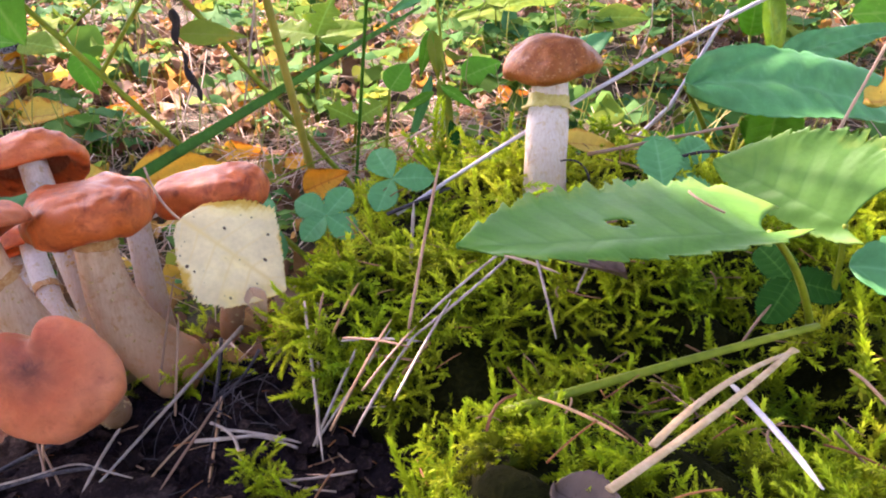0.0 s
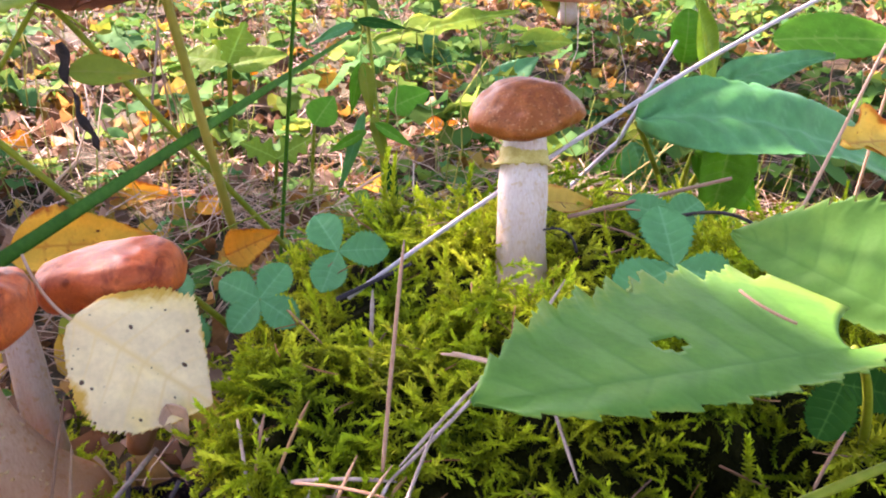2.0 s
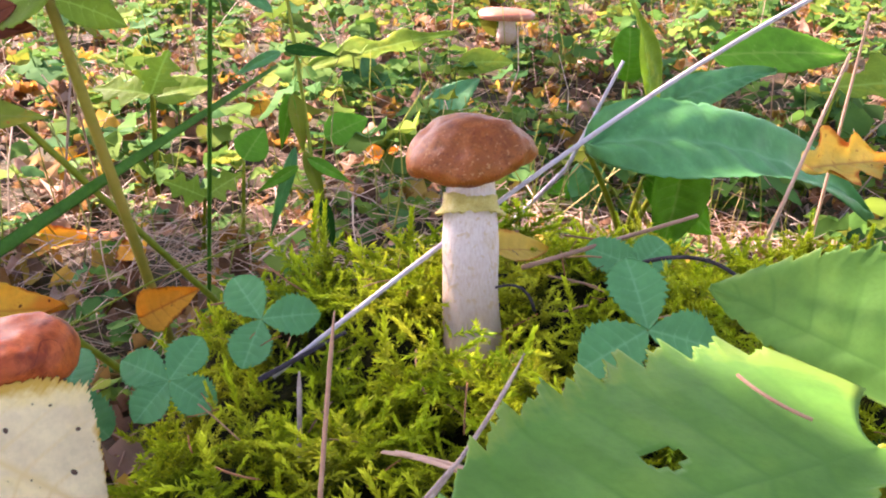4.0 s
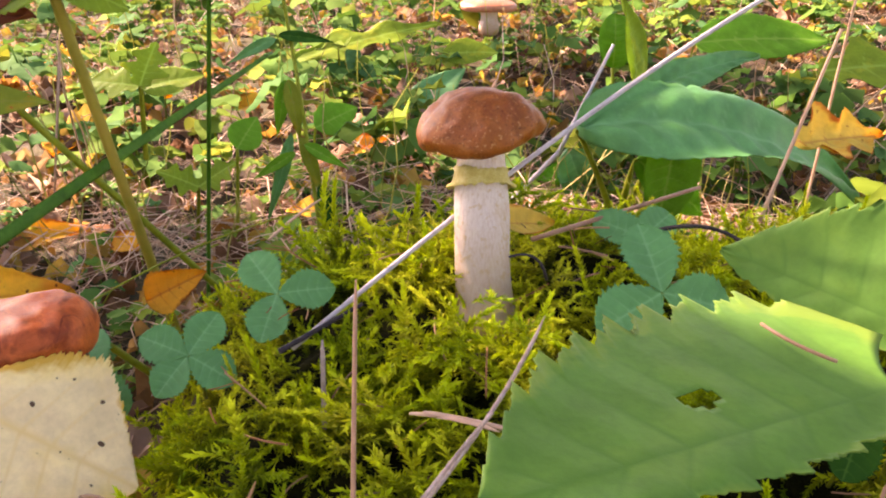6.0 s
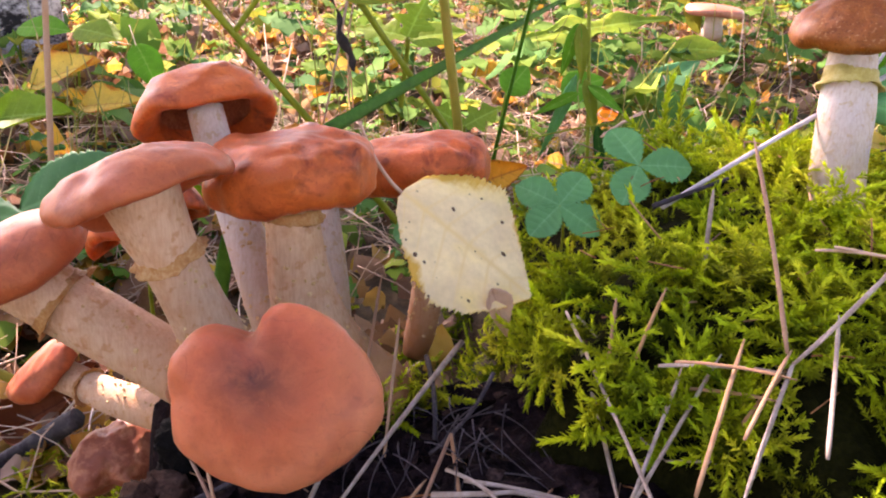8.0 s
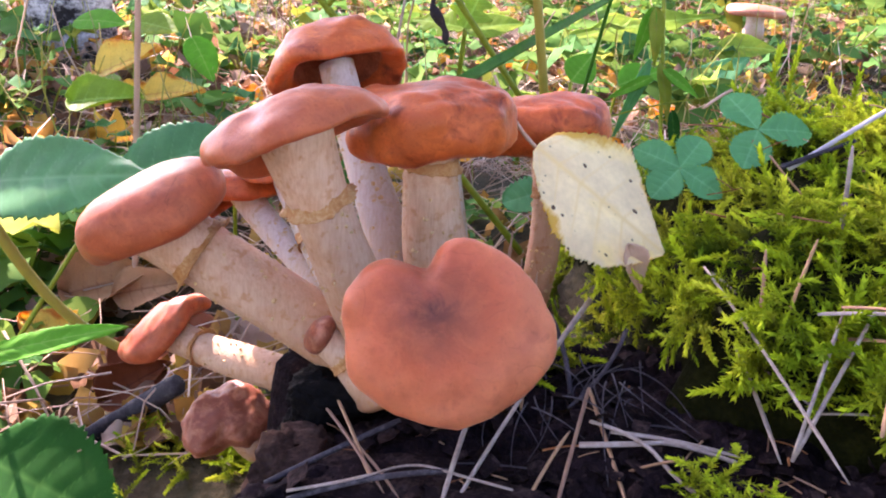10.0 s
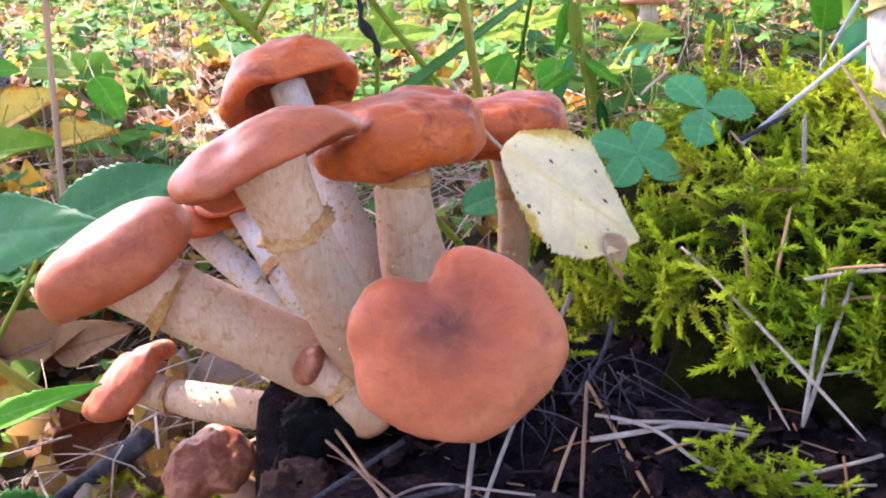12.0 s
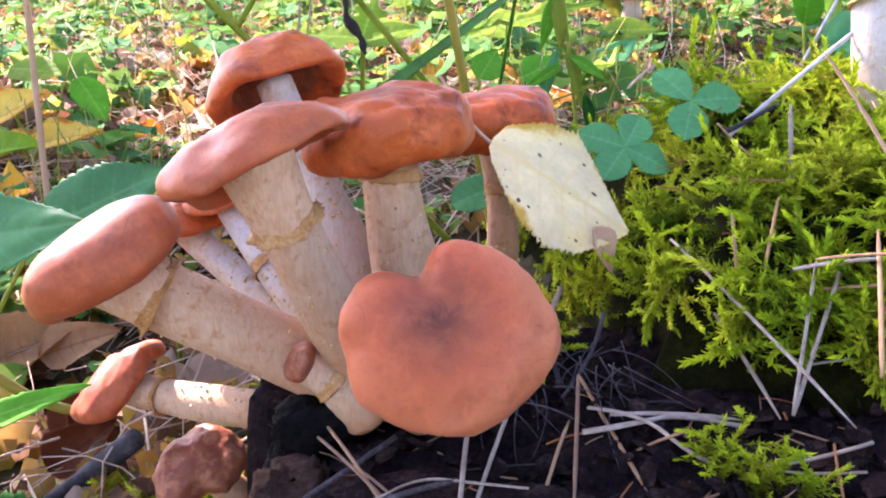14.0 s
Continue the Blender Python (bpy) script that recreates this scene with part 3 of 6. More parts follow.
# ---- mushrooms ----
def cap_meshes(name, R, h, edge, mats, seed=0, stretch=(1, 1), lobes=0.05, wave=0.08, notch=None, power=2.4, under=0.35, stem=0.3, lumps=0.03, sides=72, flare=0.0):
    """Cap skin and gills, the cap's axis along z with the rim near z = 0."""
    rng = np.random.RandomState(seed)
    ph = np.linspace(0, 2 * math.pi, sides, endpoint=False)
    inner = R - edge
    prof = [(R * math.sin(f) ** (2 / power), h * math.cos(f) ** (2 / power)) for f in np.linspace(0.0, math.pi / 2, 26)]
    for f in np.linspace(12, 165, 12):
        prof.append((inner + edge * math.cos(radians(f)), -edge * math.sin(radians(f))))
    prof[0] = (R * 0.002, h)
    prof = np.array(prof)
    k_ph = rng.rand(6) * 6.28

    def shape(prof, lump):
        r, z = prof[:, :1], prof[:, 1:]
        rel = r / R
        rs = 1 + lobes * (np.cos(2 * ph + k_ph[0]) * 0.6 + np.cos(3 * ph + k_ph[1]) * 0.5 + np.cos(5 * ph + k_ph[2]) * 0.3)
        if notch:
            dphi = (ph - notch[0] + math.pi) % (2 * math.pi) - math.pi
            rs = rs * (1 - notch[1] * np.exp(-(dphi / notch[2]) ** 2))
        rr = r * (1 + (rs - 1) * rel)
        zz = z + wave * R * rel ** 2 * (np.cos(2 * ph + k_ph[3]) * 0.6 + np.cos(3 * ph + k_ph[4]) * 0.5 + np.cos(7 * ph + k_ph[5]) * 0.12) + flare * R * rel ** 3
        if notch:
            zz = zz - notch[1] * 0.5 * R * np.exp(-(dphi / notch[2]) ** 2) * rel ** 2 * 0.5
        x, y = rr * np.cos(ph) * stretch[0], rr * np.sin(ph) * stretch[1]
        pts = np.stack((x, y, zz), -1).reshape(-1, 3)
        out = pts * np.array((1.0, 1.0, 2.2))
        out /= np.linalg.norm(out, axis=1)[:, None] + 1e-9
        k = np.array([noise.noise(Vector(q) * (1.7 / R) + Vector((seed, 0, 0))) * 0.9 + noise.noise(Vector(q) * (3.9 / R) + Vector((0, seed, 0))) * 0.5 + noise.noise(Vector(q) * (8.5 / R)) * 0.2 for q in pts])
        keep = np.clip(np.broadcast_to(rel, x.shape).reshape(-1) * 1.5, 0.35, 1)
        return pts + out * (lump * R * k * keep)[:, None]

    skin = quad_mesh(name, shape(prof, lumps), grid_faces(len(prof), sides, True)[:, ::-1], mats[0])
    # gills: thin plates, close together
    n = sides * 2
    r_out, r_in = inner * 0.985, R * stem * 0.8
    ph2 = np.linspace(0, 2 * math.pi, n, endpoint=False)
    rows = 9
    V = []
    for i in range(rows):
        a = i / (rows - 1)
        r = r_out + (r_in - r_out) * a
        rel = r / R
        rs = 1 + lobes * (np.cos(2 * ph2 + k_ph[0]) * 0.6 + np.cos(3 * ph2 + k_ph[1]) * 0.5 + np.cos(5 * ph2 + k_ph[2]) * 0.3)
        if notch:
            dphi = (ph2 - notch[0] + math.pi) % (2 * math.pi) - math.pi
            rs = rs * (1 - notch[1] * np.exp(-(dphi / notch[2]) ** 2))
        rr = r * (1 + (rs - 1) * rel)
        z = -edge * 0.45 + h * under * math.sin(a * math.pi * 0.62) + edge * 0.9 * a
        zz = z + wave * R * rel ** 2 * (np.cos(2 * ph2 + k_ph[3]) * 0.6 + np.cos(3 * ph2 + k_ph[4]) * 0.5 + np.cos(7 * ph2 + k_ph[5]) * 0.12) + flare * R * rel ** 3
        zz = zz - 0.045 * R * (np.arange(n) % 2) * math.sin(min(1, a * 3 + 0.2) * 1.57)
        V.append(np.stack((rr * np.cos(ph2) * stretch[0], rr * np.sin(ph2) * stretch[1], zz), -1))
    gills = quad_mesh("gill_layer", np.concatenate(V), grid_faces(rows, n, True), mats[1], smooth=False)
    return skin, gills


def mushroom(base, mid, top, r_low, r_top, cap, normal, ring, mats, label, seed=0, spin=0.0, group="cluster of mushrooms", drop=0.0):
    """base, mid: the stem's line; top: the middle of the cap; cap: keyword arguments of cap_meshes; ring: (place along the stem, width) or None."""
    th = thing("mushroom", base, label, "mushroom", group)
    up = np.asarray(normal, float) / np.linalg.norm(normal)
    seat = np.asarray(top, float) - up * (cap["h"] - cap["edge"]) / 2
    path = bezier(base, mid, seat - up * cap["edge"] * 0.4, 26)
    s = np.linspace(0, 1, 26)
    radii = r_top + (r_low - r_top) * (1 - s) ** 1.6 + r_top * 0.12 * np.sin(s * 9 + seed) * 0.4
    radii[:3] *= (0.72, 0.86, 0.95)
    if ring and len(ring) > 3:
        radii = radii * (1 + ring[3] * np.clip((s - ring[0] + 0.04) / (1.04 - ring[0]), 0, 1))
    V, F, along = tube(path, radii, 24, 1.0, seed, 0.05)
    part("stem", quad_mesh("stem", V, F, mats[1], {"along": along}), th)
    turn = Matrix([list(r) for r in turn_to(up, spin, 1.0)]).to_4x4()
    place = Matrix.Translation(Vector(seat) + Vector(up) * drop) @ turn
    skin, gills = cap_meshes("cap", mats=(mats[0], mats[3]), seed=seed, **cap)
    cap_ob = part("cap", skin, th, "", place)
    part("gill_layer", gills, cap_ob, "", place)
    if ring:
        k, width = ring[:2]
        skirt = ring[2] if len(ring) > 2 else 0.0
        i = int(k * 25)
        tan = path[i + 1] - path[i - 1]
        tan /= np.linalg.norm(tan)
        rt = turn_to(tan, 0.4, 1.0)
        rg = np.random.RandomState(seed + 50)
        ph = np.linspace(0, 2 * math.pi, 48, endpoint=False)
        rag = 1 + 0.22 * np.sin(ph * 3 + rg.rand() * 6) + 0.20 * np.sin(ph * 7 + rg.rand() * 6) + 0.20 * rg.randn(48)
        rows = []
        for a, b in ((0.95, width * 0.75), (1.025, width * 0.72), (1.03, width * 0.2), (1.05 + skirt * 0.6, -width * 0.35), (1.17 + skirt, -width * 0.62), (1.15 + skirt * 0.9, -width * 0.72), (1.03, -width * 0.5), (0.94, -width * 0.4)):
            rr = radii[i] * (1 + (a - 1) * rag)
            zz = b * (0.8 + 0.15 * np.sin(ph * 2 + seed) + 0.10 * rg.randn(48))
            rows.append(np.stack((np.cos(ph) * rr, np.sin(ph) * rr, zz), -1) @ rt.T + path[i])
        part("ring", quad_mesh("ring", np.concatenate(rows), grid_faces(8, 48, True), mats[2]), th)
    # small flakes of veil on the stem
    if seed not in (2, 10, 16, 18, 22):
        rg = np.random.RandomState(seed + 90)
        FV, FF, n = [], [], 0
        for _ in range(80):
            i = rg.randint(3, int((ring[0] if ring else 0.8) * 25) - 1)
            tan = path[i + 1] - path[i - 1]
            tan /= np.linalg.norm(tan)
            m3 = turn_to(tan, 0.0, 1.0)
            an = rg.rand() * 6.28
            out = m3 @ np.array((math.cos(an), math.sin(an), 0))
            side = np.cross(tan, out)
            c = path[i] + (path[i + 1] - path[i]) * rg.rand() + out * radii[i] * 0.985
            w, l = rg.uniform(0.0003, 0.0010), rg.uniform(0.0003, 0.0008)
            ring_pts = [c + side * w * math.cos(q) + tan * l * math.sin(q) for q in np.linspace(0, 6.283, 8, endpoint=False)]
            tops = [c + out * 0.0006 - tan * 0.0003 + (p - c) * 0.45 for p in ring_pts]
            FV.extend(ring_pts + tops + [c + out * 0.0009] * 8)
            FF.append(grid_faces(3, 8, True) + n)
            n += 24
        part("veil_remnant", quad_mesh("veil_remnant", np.array(FV), np.concatenate(FF), FLAKE), th)
    return th


CAP_RED = cap_material("red_brown_cap", (0.38, 0.062, 0.011), (0.45, 0.094, 0.020), (0.17, 0.026, 0.010), 0.026, 0.5, 0.84, 0.7, (0.0, 0.0), 0.55)
CAP_DULL = cap_material("dull_pinkish_brown_cap", (0.31, 0.058, 0.017), (0.40, 0.098, 0.036), (0.19, 0.034, 0.015), 0.027, 0.35, 0.45, 0.8, (0.0, 0.0), 0.45)
CAP_PINK = cap_material("pinkish_cap", (0.48, 0.100, 0.038), (0.60, 0.185, 0.084), (0.11, 0.028, 0.020), 0.0290, 0.25, 0.24, 0.34, (-0.0038, 0.0065), 0.18)
CAP_PALE = cap_material("pale_pink_cap", (0.30, 0.092, 0.046), (0.42, 0.17, 0.105), (0.22, 0.058, 0.028), 0.06, 0.2, 0.3)
CAP_BROWN = cap_material("golden_brown_cap", (0.20, 0.046, 0.007), (0.26, 0.070, 0.010), (0.14, 0.028, 0.005), 0.023, 1.0, 0.55)

mushroom((0.1075, 0.434, 0.094), (0.1060, 0.444, 0.14), (0.1085, 0.4575, 0.1752), 0.0116, 0.0088,
         dict(R=0.0228, h=0.0150, edge=0.0040, lobes=0.035, wave=0.13, stem=0.42, power=1.85, lumps=0.08, under=0.10), (-0.06, 0.0, 1), (0.77, 0.0056, 0.08),
         (CAP_BROWN, STIPE_WHITE, RING_YELLOW, GILL_PALE), "single mushroom with a rounded golden-brown cap on a white stem", 2, 0.4, "mushrooms on the bank")

# the cluster
mushroom((-0.053, 0.379, 0.043), (-0.087, 0.370, 0.066), (-0.0841, 0.3695, 0.1294), 0.0168, 0.0086,
         dict(R=0.0274, h=0.0118, edge=0.0074, lobes=0.03, wave=0.05, stretch=(1.0, 0.85), power=3.0, lumps=0.11, stem=0.33), (-0.12, -0.02, 1), (0.92, 0.0030, 0.04),
         (CAP_RED, STIPE, RING, GILL), "red-brown mushroom with a thick flat cap and a stout stem", 3, 0.35)
mushroom((-0.048, 0.414, 0.043), (-0.039, 0.420, 0.078), (-0.0497, 0.4200, 0.1192), 0.0062, 0.0052,
         dict(R=0.0258, h=0.0112, edge=0.0070, lobes=0.03, wave=0.05, stretch=(1.0, 0.8), power=3.0, lumps=0.08, stem=0.3), (-0.08, -0.02, 1), (0.72, 0.004),
         (CAP_RED, STIPE, RING, GILL), "red-brown mushroom with a creased flat cap behind a fallen leaf", 4, 0.2)
mushroom((-0.080, 0.379, 0.043), (-0.106, 0.383, 0.100), (-0.1215, 0.4010, 0.1425), 0.0105, 0.0058,
         dict(R=0.0226, h=0.0110, edge=0.0042, lobes=0.05, wave=0.10, power=2.2, stem=0.25, under=0.8, flare=-0.30, lumps=0.08), (-0.36, 0.55, 0.76), None,
         (CAP_RED, STIPE_WHITE, RING, GILL), "tall mushroom whose tilted cap shows dark red gills", 6, 0.2)
mushroom((-0.074, 0.402, 0.043), (-0.079, 0.402, 0.080), (-0.0840, 0.4120, 0.1130), 0.0064, 0.0062,
         dict(R=0.0110, h=0.0060, edge=0.0030, lobes=0.04, wave=0.06, power=2.2, stem=0.5), (-0.05, 0.05, 1), None,
         (CAP_RED, STIPE_WHITE, RING, GILL), "mushroom with a violet-white stem hidden behind a larger cap", 22, 0.2)
mushroom((-0.086, 0.357, 0.042), (-0.107, 0.345, 0.086), (-0.1200, 0.3395, 0.1340), 0.0100, 0.0090,
         dict(R=0.0250, h=0.0064, edge=0.0032, lobes=0.06, wave=0.13, flare=-0.24, stretch=(1.0, 0.88), power=2.5, lumps=0.09, stem=0.36), (-0.40, 0.27, 0.87), (0.78, 0.0030, 0.10, 0.16),
         (CAP_DULL, STIPE, RING, GILL), "red-brown mushroom with a drooping flat cap and pale flaky stem", 5, 0.0)
mushroom((-0.080, 0.352, 0.040), (-0.072, 0.335, 0.060), (-0.0712, 0.2968, 0.0945), 0.0075, 0.0062,
         dict(R=0.0249, h=0.0092, edge=0.0056, lobes=0.03, wave=0.03, stretch=(1.0, 0.90), notch=(1.95, 0.29, 0.24), power=2.4, lumps=0.06, stem=0.28), (0.10, -0.93, 0.33), None,
         (CAP_PINK, STIPE, RING, GILL), "mushroom with a pinkish heart-shaped cap turned outwards", 8, 0.0)
mushroom((-0.090, 0.362, 0.046), (-0.128, 0.358, 0.066), (-0.1690, 0.3551, 0.0985), 0.0118, 0.0100,
         dict(R=0.0252, h=0.0135, edge=0.0060, lobes=0.03, wave=0.07, stretch=(1.0, 0.85), power=2.4, lumps=0.03, stem=0.36), (-0.50, -0.02, 0.86), (0.84, 0.0030, 0.10, 0.16),
         (CAP_DULL, STIPE, RING, GILL), "leaning mushroom with a rounded red-brown cap and thick stem", 7, 0.0)
mushroom((-0.100, 0.370, 0.033), (-0.148, 0.390, 0.021), (-0.1926, 0.4083, 0.0293), 0.0076, 0.0062,
         dict(R=0.0215, h=0.0076, edge=0.0036, lobes=0.05, wave=0.14, stretch=(1.0, 0.8), power=2.3, lumps=0.07, stem=0.34), (-0.62, -0.05, 0.78), (0.80, 0.0026, 0.08, 0.14),
         (CAP_DULL, STIPE, RING, GILL), "small leaning mushroom with a wavy curled cap, close to the ground", 9, 0.0)
mushroom((-0.146, 0.398, -0.022), (-0.153, 0.395, -0.012), (-0.1610, 0.3905, 0.0015), 0.0062, 0.0060,
         dict(R=0.0158, h=0.0085, edge=0.0045, lobes=0.14, wave=0.18, notch=(-1.3, 0.25, 0.35), power=2.2, lumps=0.13, stem=0.4), (0.0, -0.50, 0.86), None,
         (CAP_PALE, STIPE, RING, GILL), "small wrinkled mushroom under the rotten stump", 10, 0.0)
mushroom((-0.102, 0.392, 0.042), (-0.140, 0.415, 0.060), (-0.1660, 0.4300, 0.0850), 0.0066, 0.0056,
         dict(R=0.0175, h=0.008, edge=0.003, lobes=0.07, wave=0.16, power=2.2, lumps=0.08, stem=0.3, flare=-0.3), (-0.35, 0.25, 0.9), None,
         (CAP_RED, STIPE_WHITE, RING, GILL), "half-hidden mushroom with a drooping cap and white stem", 12, 0.0)
mushroom((-0.098, 0.374, 0.042), (-0.122, 0.390, 0.066), (-0.1480, 0.4280, 0.0960), 0.0062, 0.0054,
         dict(R=0.0160, h=0.008, edge=0.003, lobes=0.07, wave=0.16, power=2.2, lumps=0.08, stem=0.3, flare=-0.3), (-0.2, 0.35, 0.9), (0.66, 0.004),
         (CAP_RED, STIPE_WHITE, RING, GILL), "half-hidden mushroom with a white ringed stem", 14, 0.0)
mushroom((-0.094, 0.346, 0.043), (-0.098, 0.346, 0.052), (-0.1135, 0.3460, 0.0650), 0.0078, 0.0054,
         dict(R=0.0066, h=0.004, edge=0.0025, lobes=0.05, wave=0.05, power=2.2, stem=0.7), (-0.80, -0.15, 0.55), (0.74, 0.003),
         (CAP_PALE, STIPE, RING, GILL), "stubby young mushroom with a closed cap by the stump", 16, 0.0)


# ---- leaves and stems ----
def leaf_mesh(name, length, width, mat, kind="ovate", fold=0.12, droop=0.15, curl=0.0, teeth=0, depth=0.08, veins=7, rows=40, cols=10, seed=0, ripple=0.012, hole=None, thick=0.00025, halves=(1.0, 1.0), outline=None):
    """A leaf along +y from its stalk, its face up. Attributes rib and edge drive its veins and margin."""
    rg = np.random.RandomState(seed)
    s = np.linspace(0, 1, rows)
    if kind == "ovate":
        w = np.sin(np.pi * s ** 0.72) ** 0.85
    elif kind == "round":
        w = np.sqrt(np.clip(1 - (2 * s - 1) ** 2, 0, 1)) ** 0.9
    elif kind == "lance":
        w = np.sin(np.pi * s ** 0.62) ** 1.1
    elif kind == "obovate":
        w = np.sin(np.pi * s ** 1.25) ** 0.66
    elif kind == "birch":
        w = np.where(s < 0.28, np.abs(np.sin(np.pi / 2 * s / 0.28)) ** 0.6, np.clip((1 - s) / 0.72, 0, 1) ** 0.75)
    elif kind == "broad":
        w = (1 - np.abs(2 * s ** 0.94 - 1) ** 3.4) ** 0.62
    elif kind == "rhombic":
        w = (1 - np.abs(2 * s ** 0.88 - 1) ** 1.75) ** 0.80
    elif kind in ("lobed", "deltoid", "lopsided"):
        w = np.sin(np.pi * s ** 0.7) ** 0.8 * (0.72 + 0.28 * np.cos(s * 2 * np.pi * 3.0))
    if kind == "deltoid":
        # unequal halves: a blunt angular side and a broader one
        w = np.interp(s, (0, 0.04, 0.16, 0.30, 0.52, 0.75, 0.90, 1), (0.03, 0.30, 0.60, 0.84, 1.0, 0.86, 0.50, 0.02))
        narrow = np.interp(s, (0, 0.04, 0.12, 0.24, 0.48, 0.76, 0.90, 1), (0.03, 0.42, 0.86, 1.0, 0.92, 0.58, 0.30, 0.02)) / w
    else:
        narrow = np.ones(rows)
    w = np.maximum(w, 0.0) * width / 2
    if outline:
        # half widths of a lopsided leaf along its length: (places, wide side, narrow side)
        w = np.interp(s, outline[0], outline[1])
        narrow = np.interp(s, outline[0], outline[2]) / w
    u = np.linspace(-1, 1, 2 * cols + 1)
    V, rib, edge = [], [], []
    for i, a in enumerate(s):
        if teeth:
            f = a * teeth
            jag = 1 - depth * (f - math.floor(f)) - depth * 0.4 * ((f * 2.0) % 1.0)
            jag_l = jag * (1 + 0.018 * rg.randn())
            jag_r = jag * (1 + 0.018 * rg.randn())
        else:
            jag_l = jag_r = 1.0
        side = np.where(u < 0, jag_l, jag_r)
        x = u * w[i] * np.where(u < 0, halves[0] * narrow[i], halves[1]) * (1 + (side - 1) * np.abs(u) ** 3)
        y = a * length + (-0.05 * length * np.abs(u) if kind in ("birch",) else -0.16 * length * u ** 2 * (1 - a) if kind == "lopsided" else 0) * (1 - a)
        y = np.broadcast_to(y, u.shape)
        ph = a * veins - np.abs(u) * 0.9
        vein = np.abs(((ph + 0.5) % 1.0) - 0.5) * 2
        r = np.minimum(np.abs(u) * w[i] / (width * 0.5) * 3.0, vein * 0.9 + np.abs(u) * 0.1)
        z = -droop * length * a ** 2 + fold * np.abs(x) + curl * width * u ** 2 * np.sign(1) + ripple * length * np.sin(u * 4 + a * 7 + seed) * np.abs(u) + ripple * 0.35 * length * (vein - 0.5) * (1 - np.abs(u) ** 2) * (w[i] > 0)
        V.append(np.stack((x, y, z), -1))
        rib.append(r)
        edge.append(np.abs(u))
    V = np.concatenate(V)
    F = grid_faces(rows, 2 * cols + 1)
    if hole:
        c = V[F].mean(1)
        d = np.hypot((c[:, 0] - hole[0]) / hole[2], (c[:, 1] - hole[1]) / hole[3])
        F = F[d > 1]
    rib, edge = np.concatenate(rib), np.concatenate(edge)
    me = quad_mesh(name, V, F, mat, {"rib": rib, "edge": edge})
    if thick:
        bm = bmesh.new()
        bm.from_mesh(me)
        bmesh.ops.solidify(bm, geom=bm.faces[:], thickness=thick)
        bm.to_mesh(me)
        bm.free()
        me.polygons.foreach_set("use_smooth", np.ones(len(me.polygons), bool))
    return me


def aim(at, way, face=(0, 0, 1)):
    """A place with +y along the way and +z as near to face as can be."""
    y = Vector(way).normalized()
    z = Vector(face)
    z = (z - y * z.dot(y)).normalized()
    x = y.cross(z)
    m = Matrix((x, y, z)).transposed().to_4x4()
    return Matrix.Translation(at) @ m


def rod(name, p0, p1, r0, r1, mat, bend=(0, 0, 0), sides=7, n=14, flat=1.0, seed=0, rough=0.0):
    mid = (np.asarray(p0) + np.asarray(p1)) / 2 + np.asarray(bend)
    V, F, along = tube(bezier(p0, mid, p1, n), np.linspace(r0, r1, n), sides, flat, seed, rough)
    return quad_mesh(name, V, F, mat, {"along": along})


def tapered(name, p0, p1, r, mat, bend, sides=7, n=16, flat=0.6):
    """A thin rod that narrows to both ends."""
    mid = (np.asarray(p0) + np.asarray(p1)) / 2 + np.asarray(bend)
    s = np.linspace(0, 1, n)
    V, F, along = tube(bezier(p0, mid, p1, n), r * (0.35 + 0.65 * np.minimum(1, np.minimum(s * 9 + 0.6, (1 - s) * 6))), sides, flat)
    return quad_mesh(name, V, F, mat, {"along": along})


def lone_rod(name, p0, p1, r0, r1, mat, label, category, bend=(0, 0, 0), group="", **kw):
    me = rod(name, np.zeros(3), np.asarray(p1) - np.asarray(p0), r0, r1, mat, bend, **kw)
    ob = new(name, me)
    ob.location = p0
    return tagged(ob, label, category, group)


# fallen pale leaf leaning on the moss
pale = thing("fallen_leaf", (-0.020, 0.380, 0.078), "pale yellow birch leaf with dark specks leaning on moss", "leaf")
part("blade", leaf_mesh("blade", 0.054, 0.062, PALELEAF, "deltoid", -0.05, 0.03, 0.0, 26, 0.075, 6, 104, 14, 3, 0.010,
     outline=((0, 0.05, 0.20, 0.35, 0.52, 0.72, 0.88, 1), (0.003, 0.009, 0.019, 0.0255, 0.0285, 0.0230, 0.0125, 0.001), (0.003, 0.014, 0.0245, 0.0315, 0.0345, 0.0225, 0.0105, 0.001))), pale, "",
     aim((-0.0515, 0.3841, 0.1190), (0.828, -0.114, -0.55), (0.67, -0.50, 0.56)))
part("leaf_stalk", rod("leaf_stalk", (-0.0518, 0.384, 0.1188), (-0.0668, 0.391, 0.1395), 0.0007, 0.0005, STRAW, (-0.001, -0.004, -0.003)), pale)
part("torn_flap", leaf_mesh("torn_flap", 0.016, 0.010, PINKLEAF, "birch", 0.35, 0.15, 0.1, 9, 0.1, 3, 30, 6, 3, 0.05), pale, "dull pink torn flap", aim((-0.0205, 0.3715, 0.0925), (0.40, -0.18, -0.88), (0.35, -0.85, 0.40)))

